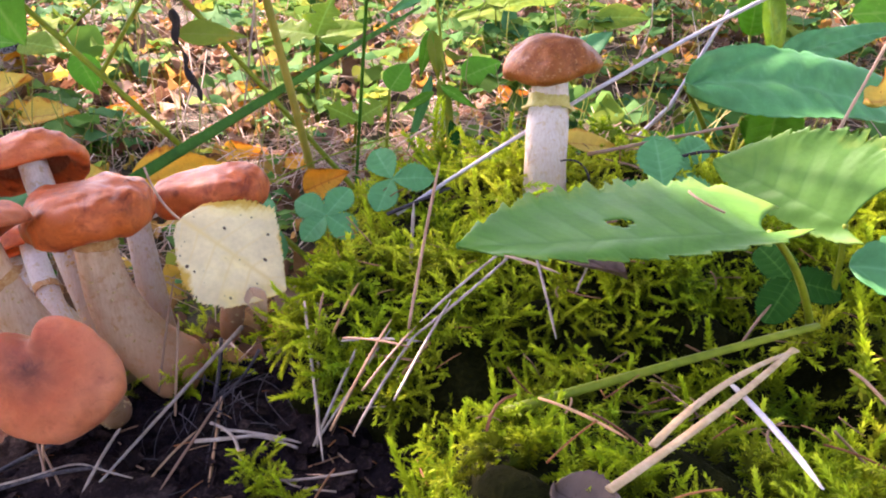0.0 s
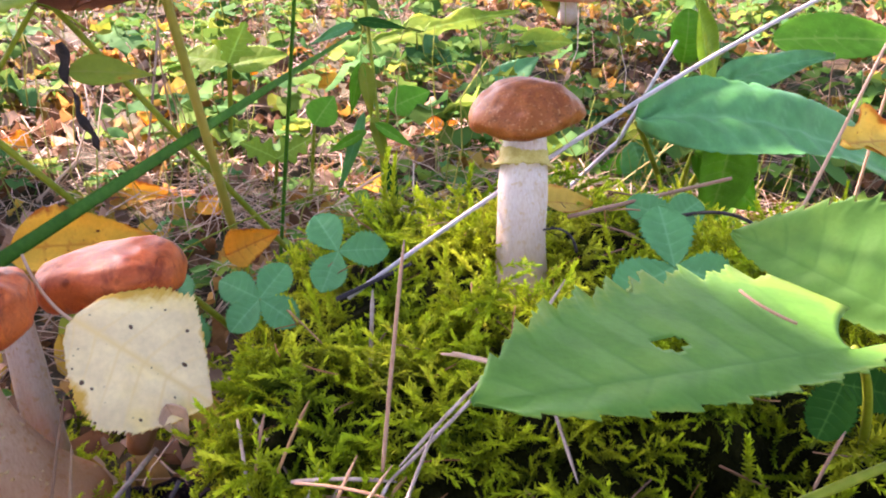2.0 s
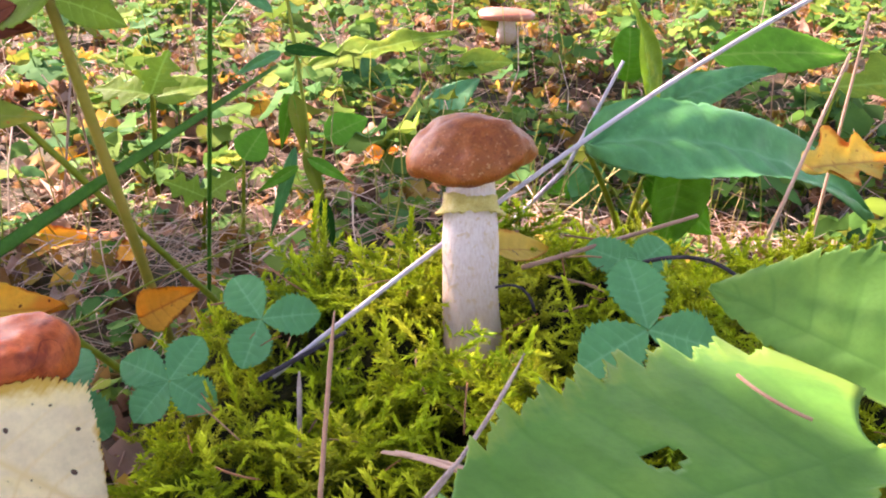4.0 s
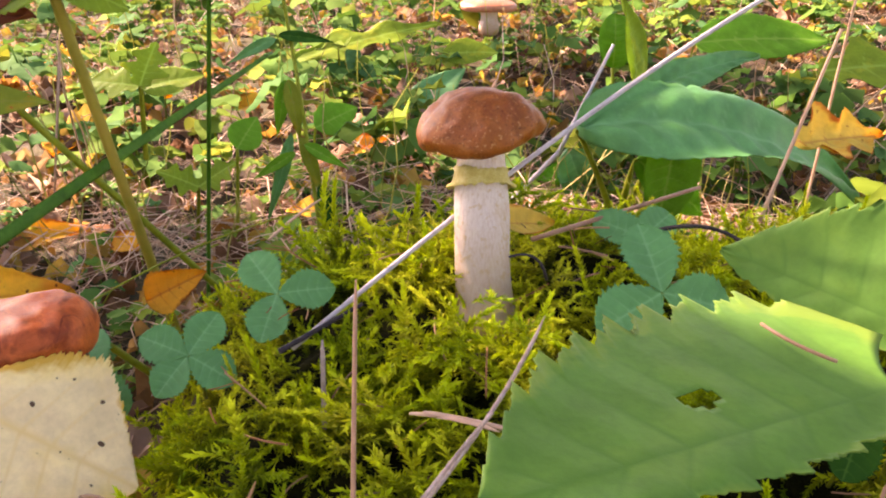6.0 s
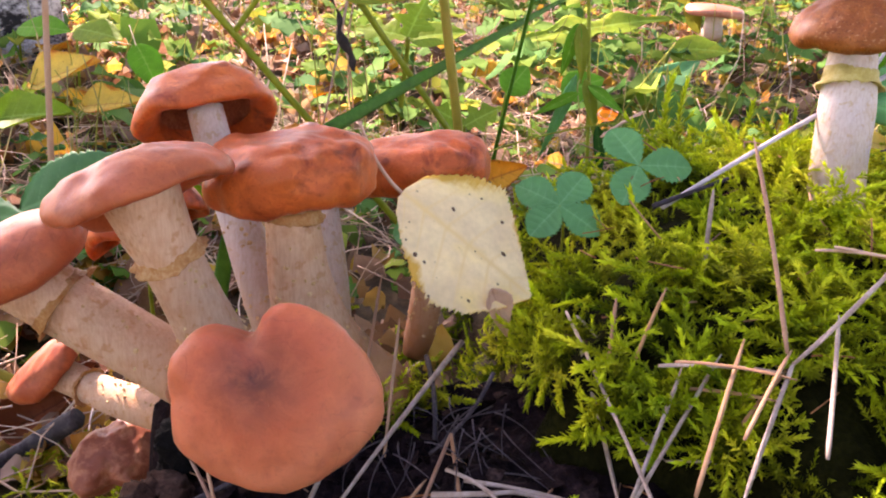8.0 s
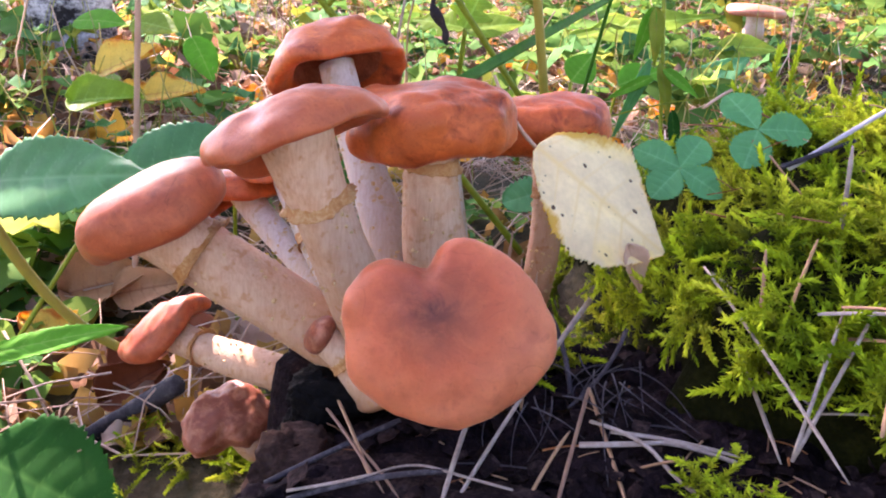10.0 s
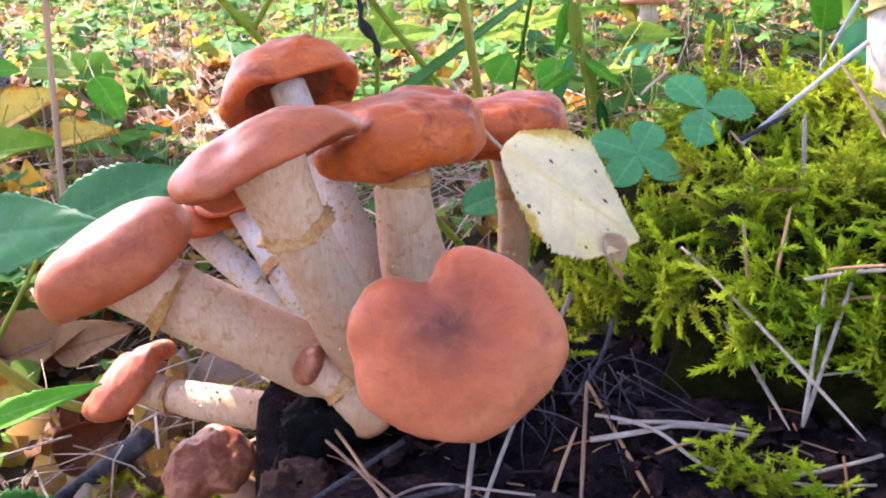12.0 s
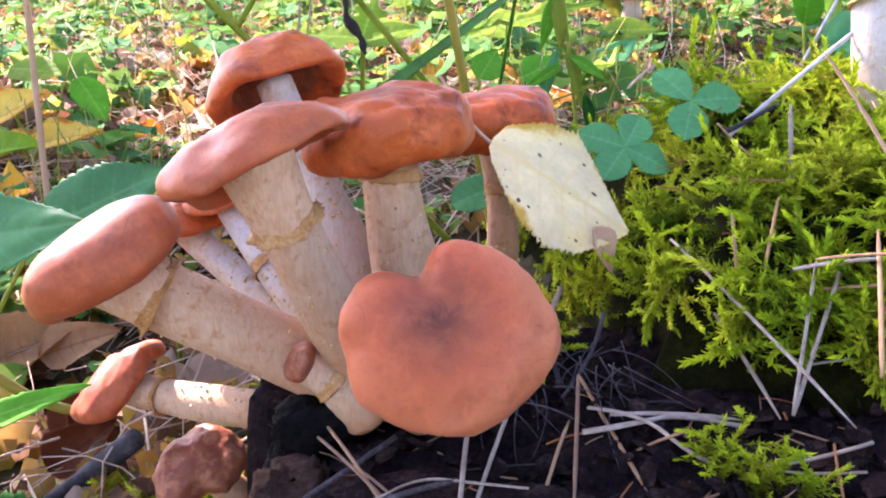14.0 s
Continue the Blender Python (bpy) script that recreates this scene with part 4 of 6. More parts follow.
# big serrated leaf by the camera and its neighbour
plant = thing("broad_leaved_plant", (0.205, 0.345, 0.09), "low plant with broad serrated green leaves over moss", "plant")
part("stalk", rod("stalk", (0.205, 0.345, 0.085), (0.165, 0.301, 0.1525), 0.0016, 0.0011, STEM, (0.004, 0, 0.01)), plant)
part("leaf", leaf_mesh("leaf", 0.098, 0.092, BIGLEAF, "lopsided", 0.0, -0.01, 0, 9, 0.15, 7, 150, 30, 5, 0.010, (0.0115, 0.0435, 0.0030, 0.0045), 0.0003,
     outline=((0, 0.05, 0.12, 0.26, 0.48, 0.67, 0.80, 0.92, 1), (0.016, 0.041, 0.047, 0.052, 0.046, 0.038, 0.026, 0.013, 0.0012), (0.002, 0.006, 0.010, 0.012, 0.0125, 0.0125, 0.0115, 0.008, 0.0012))), plant, "serrated leaf with a small hole",
     aim((0.164, 0.301, 0.153), (-0.954, -0.30, 0.055), (0.0, -0.04, 1)))
part("leaf", leaf_mesh("leaf", 0.064, 0.06, BIGLEAF, "lopsided", 0.05, 0.04, 0, 11, 0.11, 6, 90, 16, 6, 0.014,
     outline=((0, 0.08, 0.2, 0.45, 0.65, 0.85, 1), (0.024, 0.033, 0.035, 0.031, 0.023, 0.011, 0.001), (0.003, 0.007, 0.009, 0.010, 0.009, 0.006, 0.001))), plant, "",
     aim((0.2035, 0.336, 0.141), (-0.53, 0.836, 0.10), (-0.66, -0.50, 0.55)))
part("stalk", rod("stalk", (0.205, 0.345, 0.085), (0.2035, 0.336, 0.141), 0.0014, 0.0010, STEM, (0.004, 0, 0.0)), plant)
part("leaf", leaf_mesh("leaf", 0.07, 0.045, BLUELEAF, "ovate", 0.08, 0.12, 0, 12, 0.12, 6, 50, 10, 7, 0.012), plant, "",
     aim((0.205, 0.33, 0.128), (1.0, -0.2, 0.02), (0.0, -0.3, 1)))


def trefoil(at, size, spin, tilt, mat, label, stem_to=None, leaflets=3, kind="round"):
    size = size * 1.0
    th = thing("wild_strawberry_plant", stem_to or (at[0], at[1], at[2] - 0.02), label, "plant", "strawberry leaves")
    part("stalk", rod("stalk", stem_to or (at[0], at[1] + 0.005, at[2] - 0.03), at, 0.0006, 0.0005, STEM, (0.002, 0, 0)), th)
    turn = radians(115 if leaflets < 4 else 93)
    for k in range(leaflets):
        # the leaf's face leans towards the open side
        a = spin + turn * (k - (leaflets - 1) / 2)
        way = (math.cos(a), 0.76 * math.sin(a), 0.62 * math.sin(a) + tilt)
        part("leaflet", leaf_mesh("leaflet", size * (1.0 if k else 0.9), size * 0.84, mat, kind, 0.16, 0.10, 0, 11, 0.15, 6, 66, 8, k + 2, 0.014), th, "", aim(at, way, (0.15 * math.cos(a), -0.66, 0.75)))
    return th


BLUE = "blue-green strawberry leaf with toothed leaflets on moss"
trefoil((0.003, 0.425, 0.105), 0.0185, radians(12), 0.0, BLUELEAF, BLUE, (0.006, 0.43, 0.085), 4, "obovate")
trefoil((0.033, 0.441, 0.118), 0.0205, radians(5), 0.0, BLUELEAF, BLUE, (0.034, 0.45, 0.09), 3, "obovate")
trefoil((-0.040, 0.452, 0.085), 0.022, radians(200), 0.0, BLUELEAF, "blue-green strawberry leaf in shade behind the cluster", (-0.036, 0.46, 0.05))
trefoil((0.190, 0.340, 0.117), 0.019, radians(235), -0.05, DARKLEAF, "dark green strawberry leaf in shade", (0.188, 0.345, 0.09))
trefoil((0.172, 0.452, 0.126), 0.020, radians(150), 0.02, BLUELEAF, "blue-green strawberry leaf with toothed leaflets behind moss", (0.17, 0.45, 0.10))
trefoil((0.1510, 0.386, 0.1350), 0.0250, radians(93), 0.06, BLUELEAF, "blue-green strawberry leaf with toothed leaflets behind a serrated leaf", (0.138, 0.39, 0.10), 3, "obovate")

# yellow and orange leaves behind the cluster
for at, way, face, ln, wd, m, lb, kd in (
        ((-0.135, 0.530, 0.082), (1.0, -0.02, 0.10), (-0.1, -0.60, 0.8), 0.072, 0.042, YELLOWLEAF, "yellow birch leaf with dark specks on litter", "birch"),
        ((-0.030, 0.530, 0.078), (0.85, 0.1, 0.38), (0.1, -0.8, 0.5), 0.028, 0.022, ORANGELEAF, "small orange birch leaf standing in moss", "birch"),
        ((-0.31, 0.74, 0.005), (0.8, 0.1, 0.1), (0, -0.5, 0.9), 0.050, 0.032, TANLEAF, "tan fallen leaf lying on litter", "ovate"),
        ((-0.30, 0.58, -0.045), (0.8, 0.2, 0.2), (0, -0.7, 0.8), 0.045, 0.034, DRYLEAF, "dry pinkish-brown leaf lying in sun", "birch"),
        ((-0.25, 0.55, -0.05), (0.9, -0.3, 0.1), (0, -0.5, 0.9), 0.038, 0.028, RUSTLEAF, "dry brown fallen leaf among litter", "ovate"),
        ((-0.22, 0.47, -0.055), (0.4, 0.5, 0.3), (0, -0.5, 0.9), 0.045, 0.035, DRYLEAF, "curled dry brown leaf by the stump", "birch"),
        ((0.118, 0.47, 0.128), (0.8, 0.3, -0.1), (0.2, -0.4, 0.9), 0.03, 0.018, TANLEAF, "small tan leaf lying behind the mushroom", "ovate")):
    t2 = thing("fallen_leaf", at, lb, "leaf", "fallen leaves")
    part("blade", leaf_mesh("blade", ln, wd, m, kd, 0.15, 0.12, 0.1, 15, 0.06, 6, 44, 9, int(ln * 1000), 0.02), t2, "", aim(at, way, face))

for at, way, face, ln, wd, m in (((-0.455, 0.885, 0.036), (0.80, 0.05, 0.45), (-0.25, -0.55, 0.8), 0.066, 0.058, TANLEAF), ((-0.405, 0.740, 0.040), (0.90, 0.05, 0.20), (-0.2, -0.50, 0.85), 0.056, 0.048, LIMELEAF),
                                 ((-0.420, 0.905, 0.014), (0.90, 0.0, 0.20), (-0.2, -0.50, 0.85), 0.060, 0.045, TANLEAF)):
    t2 = thing("fallen_leaf", at, "bright yellow birch leaf caught on herbs in sun", "leaf", "fallen leaves")
    part("blade", leaf_mesh("blade", ln, wd, m, "birch", 0.2, 0.15, 0.1, 19, 0.07, 6, 60, 9, int(ln * 1000), 0.03), t2, "", aim(at, way, face))

# grass blade across the view, stems and herb
blade = thing("tall_grass", (-0.142, 0.452, -0.055), "long flat blade of green grass leaning across", "grass")
bp = np.concatenate((bezier((-0.142, 0.452, -0.055), (-0.138, 0.437, 0.092), (-0.118, 0.473, 0.0998), 26)[:-1], bezier((-0.118, 0.473, 0.0998), (-0.046, 0.601, 0.1305), (0.0257, 0.7296, 0.1582), 30)))
w = 0.0031 * np.sin(np.linspace(0.30, 0.985, len(bp)) * math.pi) ** 0.55 + 0.0004
V, F, al = tube(bp, w, 8, 0.14, 2, 0.0)
part("blade", quad_mesh("blade", V, F, BLADE, {"along": al}), blade)
lone_rod("grass_straw", (-0.06, 0.50, 0.085), (0.045, 0.545, 0.112), 0.0005, 0.0004, STEM, "fine green grass straw arching over moss", "grass", (0, 0, 0.012))

stem1 = thing("herb", (-0.022, 0.588, -0.01), "tall herb with a bare green-brown stem", "plant")
part("stem", rod("stem", (-0.0220, 0.5890, -0.025), (-0.0900, 0.5680, 0.38), 0.0028, 0.0025, BROWNSTEM), stem1)
for at, way, ln, wd, m, lb in (((-0.060, 0.573, 0.216), (-0.95, 0.0, -0.12), 0.046, 0.032, LIMELEAF, ""), ((-0.058, 0.573, 0.214), (0.90, 0.1, -0.25), 0.030, 0.022, LIMELEAF, ""), ((-0.074, 0.570, 0.212), (-0.90, -0.1, -0.30), 0.036, 0.014, RUSTLEAF, "withered brown leaf tip")):
    part("leaf", leaf_mesh("leaf", ln, wd, m, "ovate", 0.2, 0.3, 0, 12, 0.1, 6, 40, 8, int(ln * 900), 0.02), stem1, lb, aim(at, way, (0.0, -0.75, 0.6)))
stem1b = thing("herb", (0.015, 0.642, -0.01), "slanting green herb stem", "plant")
part("stem", rod("stem", (0.020, 0.643, -0.012), (-0.199, 0.601, 0.282), 0.0021, 0.0018, STEM), stem1b)
stem2 = thing("tall_grass", (-0.03, 0.69, -0.01), "thin upright green grass stem", "grass")
part("stem", rod("stem", (-0.0310, 0.691, -0.02), (0.0260, 0.565, 0.38), 0.0014, 0.0011, BLADE), stem2)
stem3 = thing("herb", (-0.04, 0.594, -0.01), "branching green herb with drooping leaves", "plant")
part("stem", rod("stem", (-0.036, 0.595, -0.012), (-0.259, 0.529, 0.265), 0.0022, 0.0018, STEM), stem3)
part("branch", rod("branch", (-0.160, 0.5585, 0.141), (-0.120, 0.565, 0.198), 0.0016, 0.0013, STEM), stem3)
part("branch", rod("branch", (-0.120, 0.565, 0.198), (-0.095, 0.562, 0.185), 0.0008, 0.0006, STEM, (0, 0, 0.005)), stem3)
part("leaf", leaf_mesh("leaf", 0.042, 0.018, SPOTLEAF, "lance", 0.2, 0.10, 0, 0, 0, 6, 30, 6, 4), stem3, "", aim((-0.108, 0.560, 0.166), (0.95, 0.05, 0.0), (0, -0.7, 0.7)))
part("leaf", leaf_mesh("leaf", 0.09, 0.06, LIMELEAF, "ovate", 0.2, 0.3, 0, 12, 0.1, 6, 40, 8, 8), stem3, "", aim((-0.10, 0.57, 0.215), (-0.9, -0.1, -0.10), (0, -0.6, 0.8)))
part("leaf", leaf_mesh("leaf", 0.08, 0.055, GREENLEAF, "ovate", 0.2, 0.3, 0, 12, 0.1, 6, 40, 8, 9), stem3, "", aim((-0.23, 0.54, 0.235), (0.5, -0.3, -0.6), (0.3, -0.8, 0.4)))
part("leaf", leaf_mesh("leaf", 0.055, 0.034, RUSTLEAF, "ovate", 0.35, 0.3, 0.2, 12, 0.12, 6, 44, 8, 8, 0.04), stem3, "withered rust-brown leaf", aim((-0.140, 0.610, 0.196), (0.95, 0, 0.12), (0, -0.8, 0.5)))
part("leaf_stalk", rod("leaf_stalk", (-0.178, 0.556, 0.164), (-0.140, 0.610, 0.196), 0.0009, 0.0007, STEM, (0, 0, 0.01)), stem3)
dark = thing("withered_leaf", (-0.095, 0.555, 0.128), "shrivelled black leaf hanging from a stem", "leaf")
wp = bezier((-0.110, 0.560, 0.180), (-0.108, 0.556, 0.150), (-0.0945, 0.552, 0.127), 40)
wp[:, 0] += 0.0012 * np.sin(np.linspace(0, 17, 40))
V, F, al = tube(wp, 0.0016 + 0.0009 * np.sin(np.linspace(0.3, 11, 40)) + 0.0006 * np.sin(np.linspace(0, 29, 40)), 10, 0.45, 4, 0.5)
part("blade", quad_mesh("blade", V, F, WITHER, {"along": al}), dark)

herb = thing("willowherb", (0.052, 0.70, -0.01), "herb with narrow drooping leaves, one spotted rust", "plant")
part("stem", rod("stem", (0.052, 0.70, -0.02), (0.018, 0.77, 0.30), 0.0017, 0.0010, STEM, (0.008, 0, 0.02)), herb)
for at, way, ln, wd, m in (((0.034, 0.728, 0.140), (0.16, -0.15, -0.9), 0.042, 0.012, SPOTLEAF), ((0.032, 0.728, 0.140), (-0.16, -0.1, -0.9), 0.040, 0.011, GREENLEAF),
                           ((0.030, 0.735, 0.168), (0.75, -0.1, -0.05), 0.036, 0.008, DARKLEAF), ((0.028, 0.735, 0.166), (-0.75, -0.1, -0.3), 0.036, 0.008, BLUELEAF),
                           ((0.040, 0.715, 0.104), (0.30, -0.2, -0.85), 0.044, 0.010, SPOTLEAF), ((0.034, 0.720, 0.106), (-0.28, -0.2, -0.9), 0.068, 0.009, BLUELEAF),
                           ((0.042, 0.710, 0.100), (0.75, -0.1, -0.4), 0.034, 0.009, GREENLEAF), ((0.036, 0.71, 0.095), (-0.7, 0, -0.4), 0.036, 0.008, GREENLEAF),
                           ((0.024, 0.745, 0.19), (-0.6, -0.1, 0.5), 0.050, 0.009, BLUELEAF), ((0.022, 0.75, 0.20), (0.5, 0, 0.6), 0.05, 0.010, GREENLEAF),
                           ((0.050, 0.70, 0.075), (0.2, -0.2, -0.8), 0.040, 0.009, DARKLEAF)):
    part("leaf", leaf_mesh("leaf", ln, wd, m, "lance", 0.25, 0.25, 0, 0, 0, 6, 26, 5, int(ln * 900)), herb, "", aim(at, way, (0.2, -0.9, 0.4)))

# pale dry stalks crossing behind the single mushroom
lone_rod("dry_stalk", (0.038, 0.4139, 0.1105), (0.335, 0.590, 0.224), 0.0009, 0.0012, PALE, "long bleached dry stalk lying across plants", "stalk", (0.0, -0.003, 0.022))
th = thing("forked_stalk", (0.19, 0.81, 0.005), "bleached dry stalk leaning among plants", "stalk")
part("stalk", rod("stalk", (0.186, 0.809, -0.006), (0.2375, 0.774, 0.0680), 0.0017, 0.0019, PALE), th)
part("stalk_end", rod("stalk_end", (0.2372, 0.774, 0.0670), (0.280, 0.785, 0.1480), 0.0019, 0.0013, PALE), th)

# broad-leaved plant behind on the mushroom's side
for root, leaves in (
        ((0.30, 0.80, -0.01), (((0.243, 0.750, 0.092), (0.95, -0.08, 0.17), (-0.08, -0.48, 0.87), 0.260, 0.095, BLUELEAF, "ovate"), ((0.322, 0.752, 0.088), (-0.08, -0.20, -0.80), (0.10, -0.95, 0.25), 0.082, 0.052, GREENLEAF, "ovate"),
                               ((0.300, 0.770, 0.060), (0.70, -0.25, -0.45), (0.2, -0.85, 0.4), 0.075, 0.046, GREENLEAF, "ovate"))),
        ((0.385, 1.03, -0.06), (((0.318, 1.000, 0.006), (0.36, -0.10, -0.85), (-0.1, -0.95, 0.3), 0.072, 0.046, BLUELEAF, "ovate"), ((0.392, 1.080, 0.076), (0.10, 0.04, 1), (0.1, -1, 0), 0.060, 0.046, GREENLEAF, "round"),
                                ((0.412, 1.050, 0.042), (-0.03, 0, 1), (0.75, -0.65, 0.1), 0.125, 0.062, LIMELEAF, "lance"), ((0.425, 1.060, 0.050), (0.92, 0.10, 0.38), (0, -0.5, 0.9), 0.160, 0.052, BLUELEAF, "ovate"),
                                ((0.360, 0.990, -0.040), (0.85, -0.30, 0.10), (0, -0.6, 0.8), 0.065, 0.026, LIMELEAF, "ovate"), ((0.345, 1.020, -0.030), (-0.75, -0.30, 0.15), (0, -0.6, 0.8), 0.060, 0.034, GREENLEAF, "ovate")))):
    rosette = thing("broad_leaved_herb", root, "large herb with broad hairy green leaves", "plant")
    for at, way, face, ln, wd, m, kd in leaves:
        part("stalk", rod("stalk", root, at, 0.0030, 0.0020, STEM, (0, 0, 0.01)), rosette)
        part("leaf", leaf_mesh("leaf", ln, wd, m, kd, 0.24, 0.60 if ln > 0.25 else 0.24, 0, 24, 0.03, 9, 60, 12, int(ln * 700), 0.036), rosette, "", aim(at, way, face))
lone_rod("straw", (0.280, 0.55, 0.09), (0.325, 0.575, 0.185), 0.0011, 0.0009, STRAW, "upright dry straw beside broad leaves", "straw")
lone_rod("straw", (0.352, 0.62, 0.06), (0.362, 0.62, 0.20), 0.0010, 0.0008, STRAW, "upright dry straw beside broad leaves", "straw")
yl = thing("fallen_leaf", (0.33, 0.60, 0.125), "yellow and orange leaf caught on dry straw", "leaf", "fallen leaves")
part("blade", leaf_mesh("blade", 0.06, 0.045, TANLEAF, "lobed", 0.2, 0.1, 0.1, 11, 0.1, 6, 44, 9, 9, 0.03), yl, "", aim((0.312, 0.580, 0.122), (1, 0.1, 0.08), (0, -0.6, 0.8)))

# broad green leaves on the low side of the cluster
side = thing("broad_leaved_plant", (-0.32, 0.47, -0.06), "broad green leaves beside the cluster on low ground", "plant")
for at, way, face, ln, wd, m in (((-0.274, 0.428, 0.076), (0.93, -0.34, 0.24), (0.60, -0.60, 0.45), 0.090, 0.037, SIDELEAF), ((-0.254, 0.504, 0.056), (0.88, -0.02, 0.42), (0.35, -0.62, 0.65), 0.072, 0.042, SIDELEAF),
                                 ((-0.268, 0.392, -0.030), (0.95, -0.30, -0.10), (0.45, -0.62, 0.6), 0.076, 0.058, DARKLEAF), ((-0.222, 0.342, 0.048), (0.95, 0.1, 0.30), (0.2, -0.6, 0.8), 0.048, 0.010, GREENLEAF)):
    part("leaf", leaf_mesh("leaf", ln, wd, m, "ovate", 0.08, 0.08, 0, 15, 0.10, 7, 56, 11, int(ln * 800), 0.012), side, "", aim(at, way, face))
    part("stalk", rod("stalk", (-0.33, 0.47, -0.07), at, 0.0016, 0.0011, STEM), side)
frond = thing("young_fern", (-0.215, 0.56, -0.05), "bright lime-green narrow leaflets of a low fern behind the cluster", "fern")
part("stalk", rod("stalk", (-0.215, 0.56, -0.06), (-0.196, 0.512, 0.074), 0.0014, 0.0010, STEM), frond)
for way, ln in (((0.92, 0.0, 0.16), 0.046), ((0.90, 0.05, -0.10), 0.044), ((0.80, 0.1, -0.36), 0.038), ((0.75, -0.1, 0.42), 0.036), ((-0.7, 0.0, 0.3), 0.032)):
    part("leaflet", leaf_mesh("leaflet", ln, 0.0115, LIMELEAF, "lance", 0.2, 0.2, 0, 11, 0.10, 8, 34, 6, int(ln * 900)), frond, "", aim((-0.196, 0.512, 0.074), way, (0.0, -0.7, 0.7)))
lone_rod("dead_stalk", (-0.275, 0.43, 0.065), (-0.226, 0.443, -0.004), 0.0026, 0.0022, BROWNSTEM, "bent yellowish plant stem beside the cluster", "stem", (-0.006, 0, -0.020))
lone_rod("straw", (-0.295, 0.594, -0.05), (-0.258, 0.571, 0.225), 0.0020, 0.0016, STRAW, "upright brown dry stem among fallen leaves", "straw", sides=8)
lone_rod("dead_branch", (-0.254, 0.432, -0.055), (-0.198, 0.434, -0.0135), 0.0052, 0.0044, TWIG, "short dark dead branch lying by the stump", "branch", sides=12, n=24, seed=3, rough=0.25)
lone_rod("dead_branch", (-0.275, 0.425, -0.055), (-0.235, 0.43, -0.058), 0.0055, 0.0050, TWIG, "short dark dead branch lying by the stump", "branch", sides=12, n=18, seed=5, rough=0.25)

for at, way, face, ln, wd, m, lb in (
        ((-0.245, 0.455, -0.040), (0.6, 0.3, 0.4), (0.3, -0.6, 0.7), 0.034, 0.026, RUSTLEAF, "curled rust-brown leaf beside a dead branch"), ((-0.225, 0.470, -0.045), (-0.5, 0.2, 0.5), (0.1, -0.8, 0.5), 0.030, 0.024, RUSTLEAF, "curled rust-brown leaf beside a dead branch"),
        ((-0.335, 0.585, -0.050), (0.9, 0.1, 0.35), (0.1, -0.7, 0.7), 0.055, 0.040, DRYLEAF, "pinkish-brown dry leaf lying in sun"), ((-0.262, 0.50, -0.055), (0.5, 0.5, 0.3), (0, -0.6, 0.8), 0.040, 0.030, RUSTLEAF, "curled rust-brown leaf on the low ground"),
        ((-0.300, 0.52, -0.055), (-0.7, 0.3, 0.3), (0.2, -0.5, 0.9), 0.045, 0.034, TANLEAF, "tan yellow leaf on the low ground"), ((-0.205, 0.50, -0.05), (0.8, 0.4, 0.4), (0, -0.6, 0.8), 0.034, 0.026, RUSTLEAF, "curled rust-brown leaf on the low ground"),
        ((-0.285, 0.64, -0.010), (0.5, 0.1, 0.55), (0.2, -0.8, 0.4), 0.036, 0.026, RUSTLEAF, "upright rust-brown leaf among straw")):
    t2 = thing("fallen_leaf", at, lb, "leaf", "fallen leaves")
    part("blade", leaf_mesh("blade", ln, wd, m, "birch" if ln < 0.05 else "ovate", 0.35, 0.25, 0.25, 15, 0.06, 6, 44, 9, int(ln * 1000), 0.04), t2, "", aim(at, way, face))

# grey dead leaves half sunk in the moss
for at, way, face, ln, wd in (((0.106, 0.356, 0.121), (0.8, -0.6, 0.0), (0.1, -0.5, 0.9), 0.030, 0.017), ((0.096, 0.219, 0.121), (0.75, -0.65, 0.0), (0, -0.3, 0.9), 0.022, 0.014)):
    t2 = thing("fallen_leaf", at, "grey-brown dead leaf half sunk in moss", "leaf", "fallen leaves")
    part("blade", leaf_mesh("blade", ln, wd, GREYLEAF, "ovate", 0.25, 0.15, 0.2, 13, 0.06, 6, 40, 8, int(ln * 1000), 0.03), t2, "", aim(at, way, face))
lone_rod("curled_needle", (0.1449, 0.3228, 0.1575), (0.1522, 0.3057, 0.1570), 0.00045, 0.0004, NEEDLE, "curled tan needle lying on the serrated leaf", "needle", (-0.003, -0.003, 0.001))

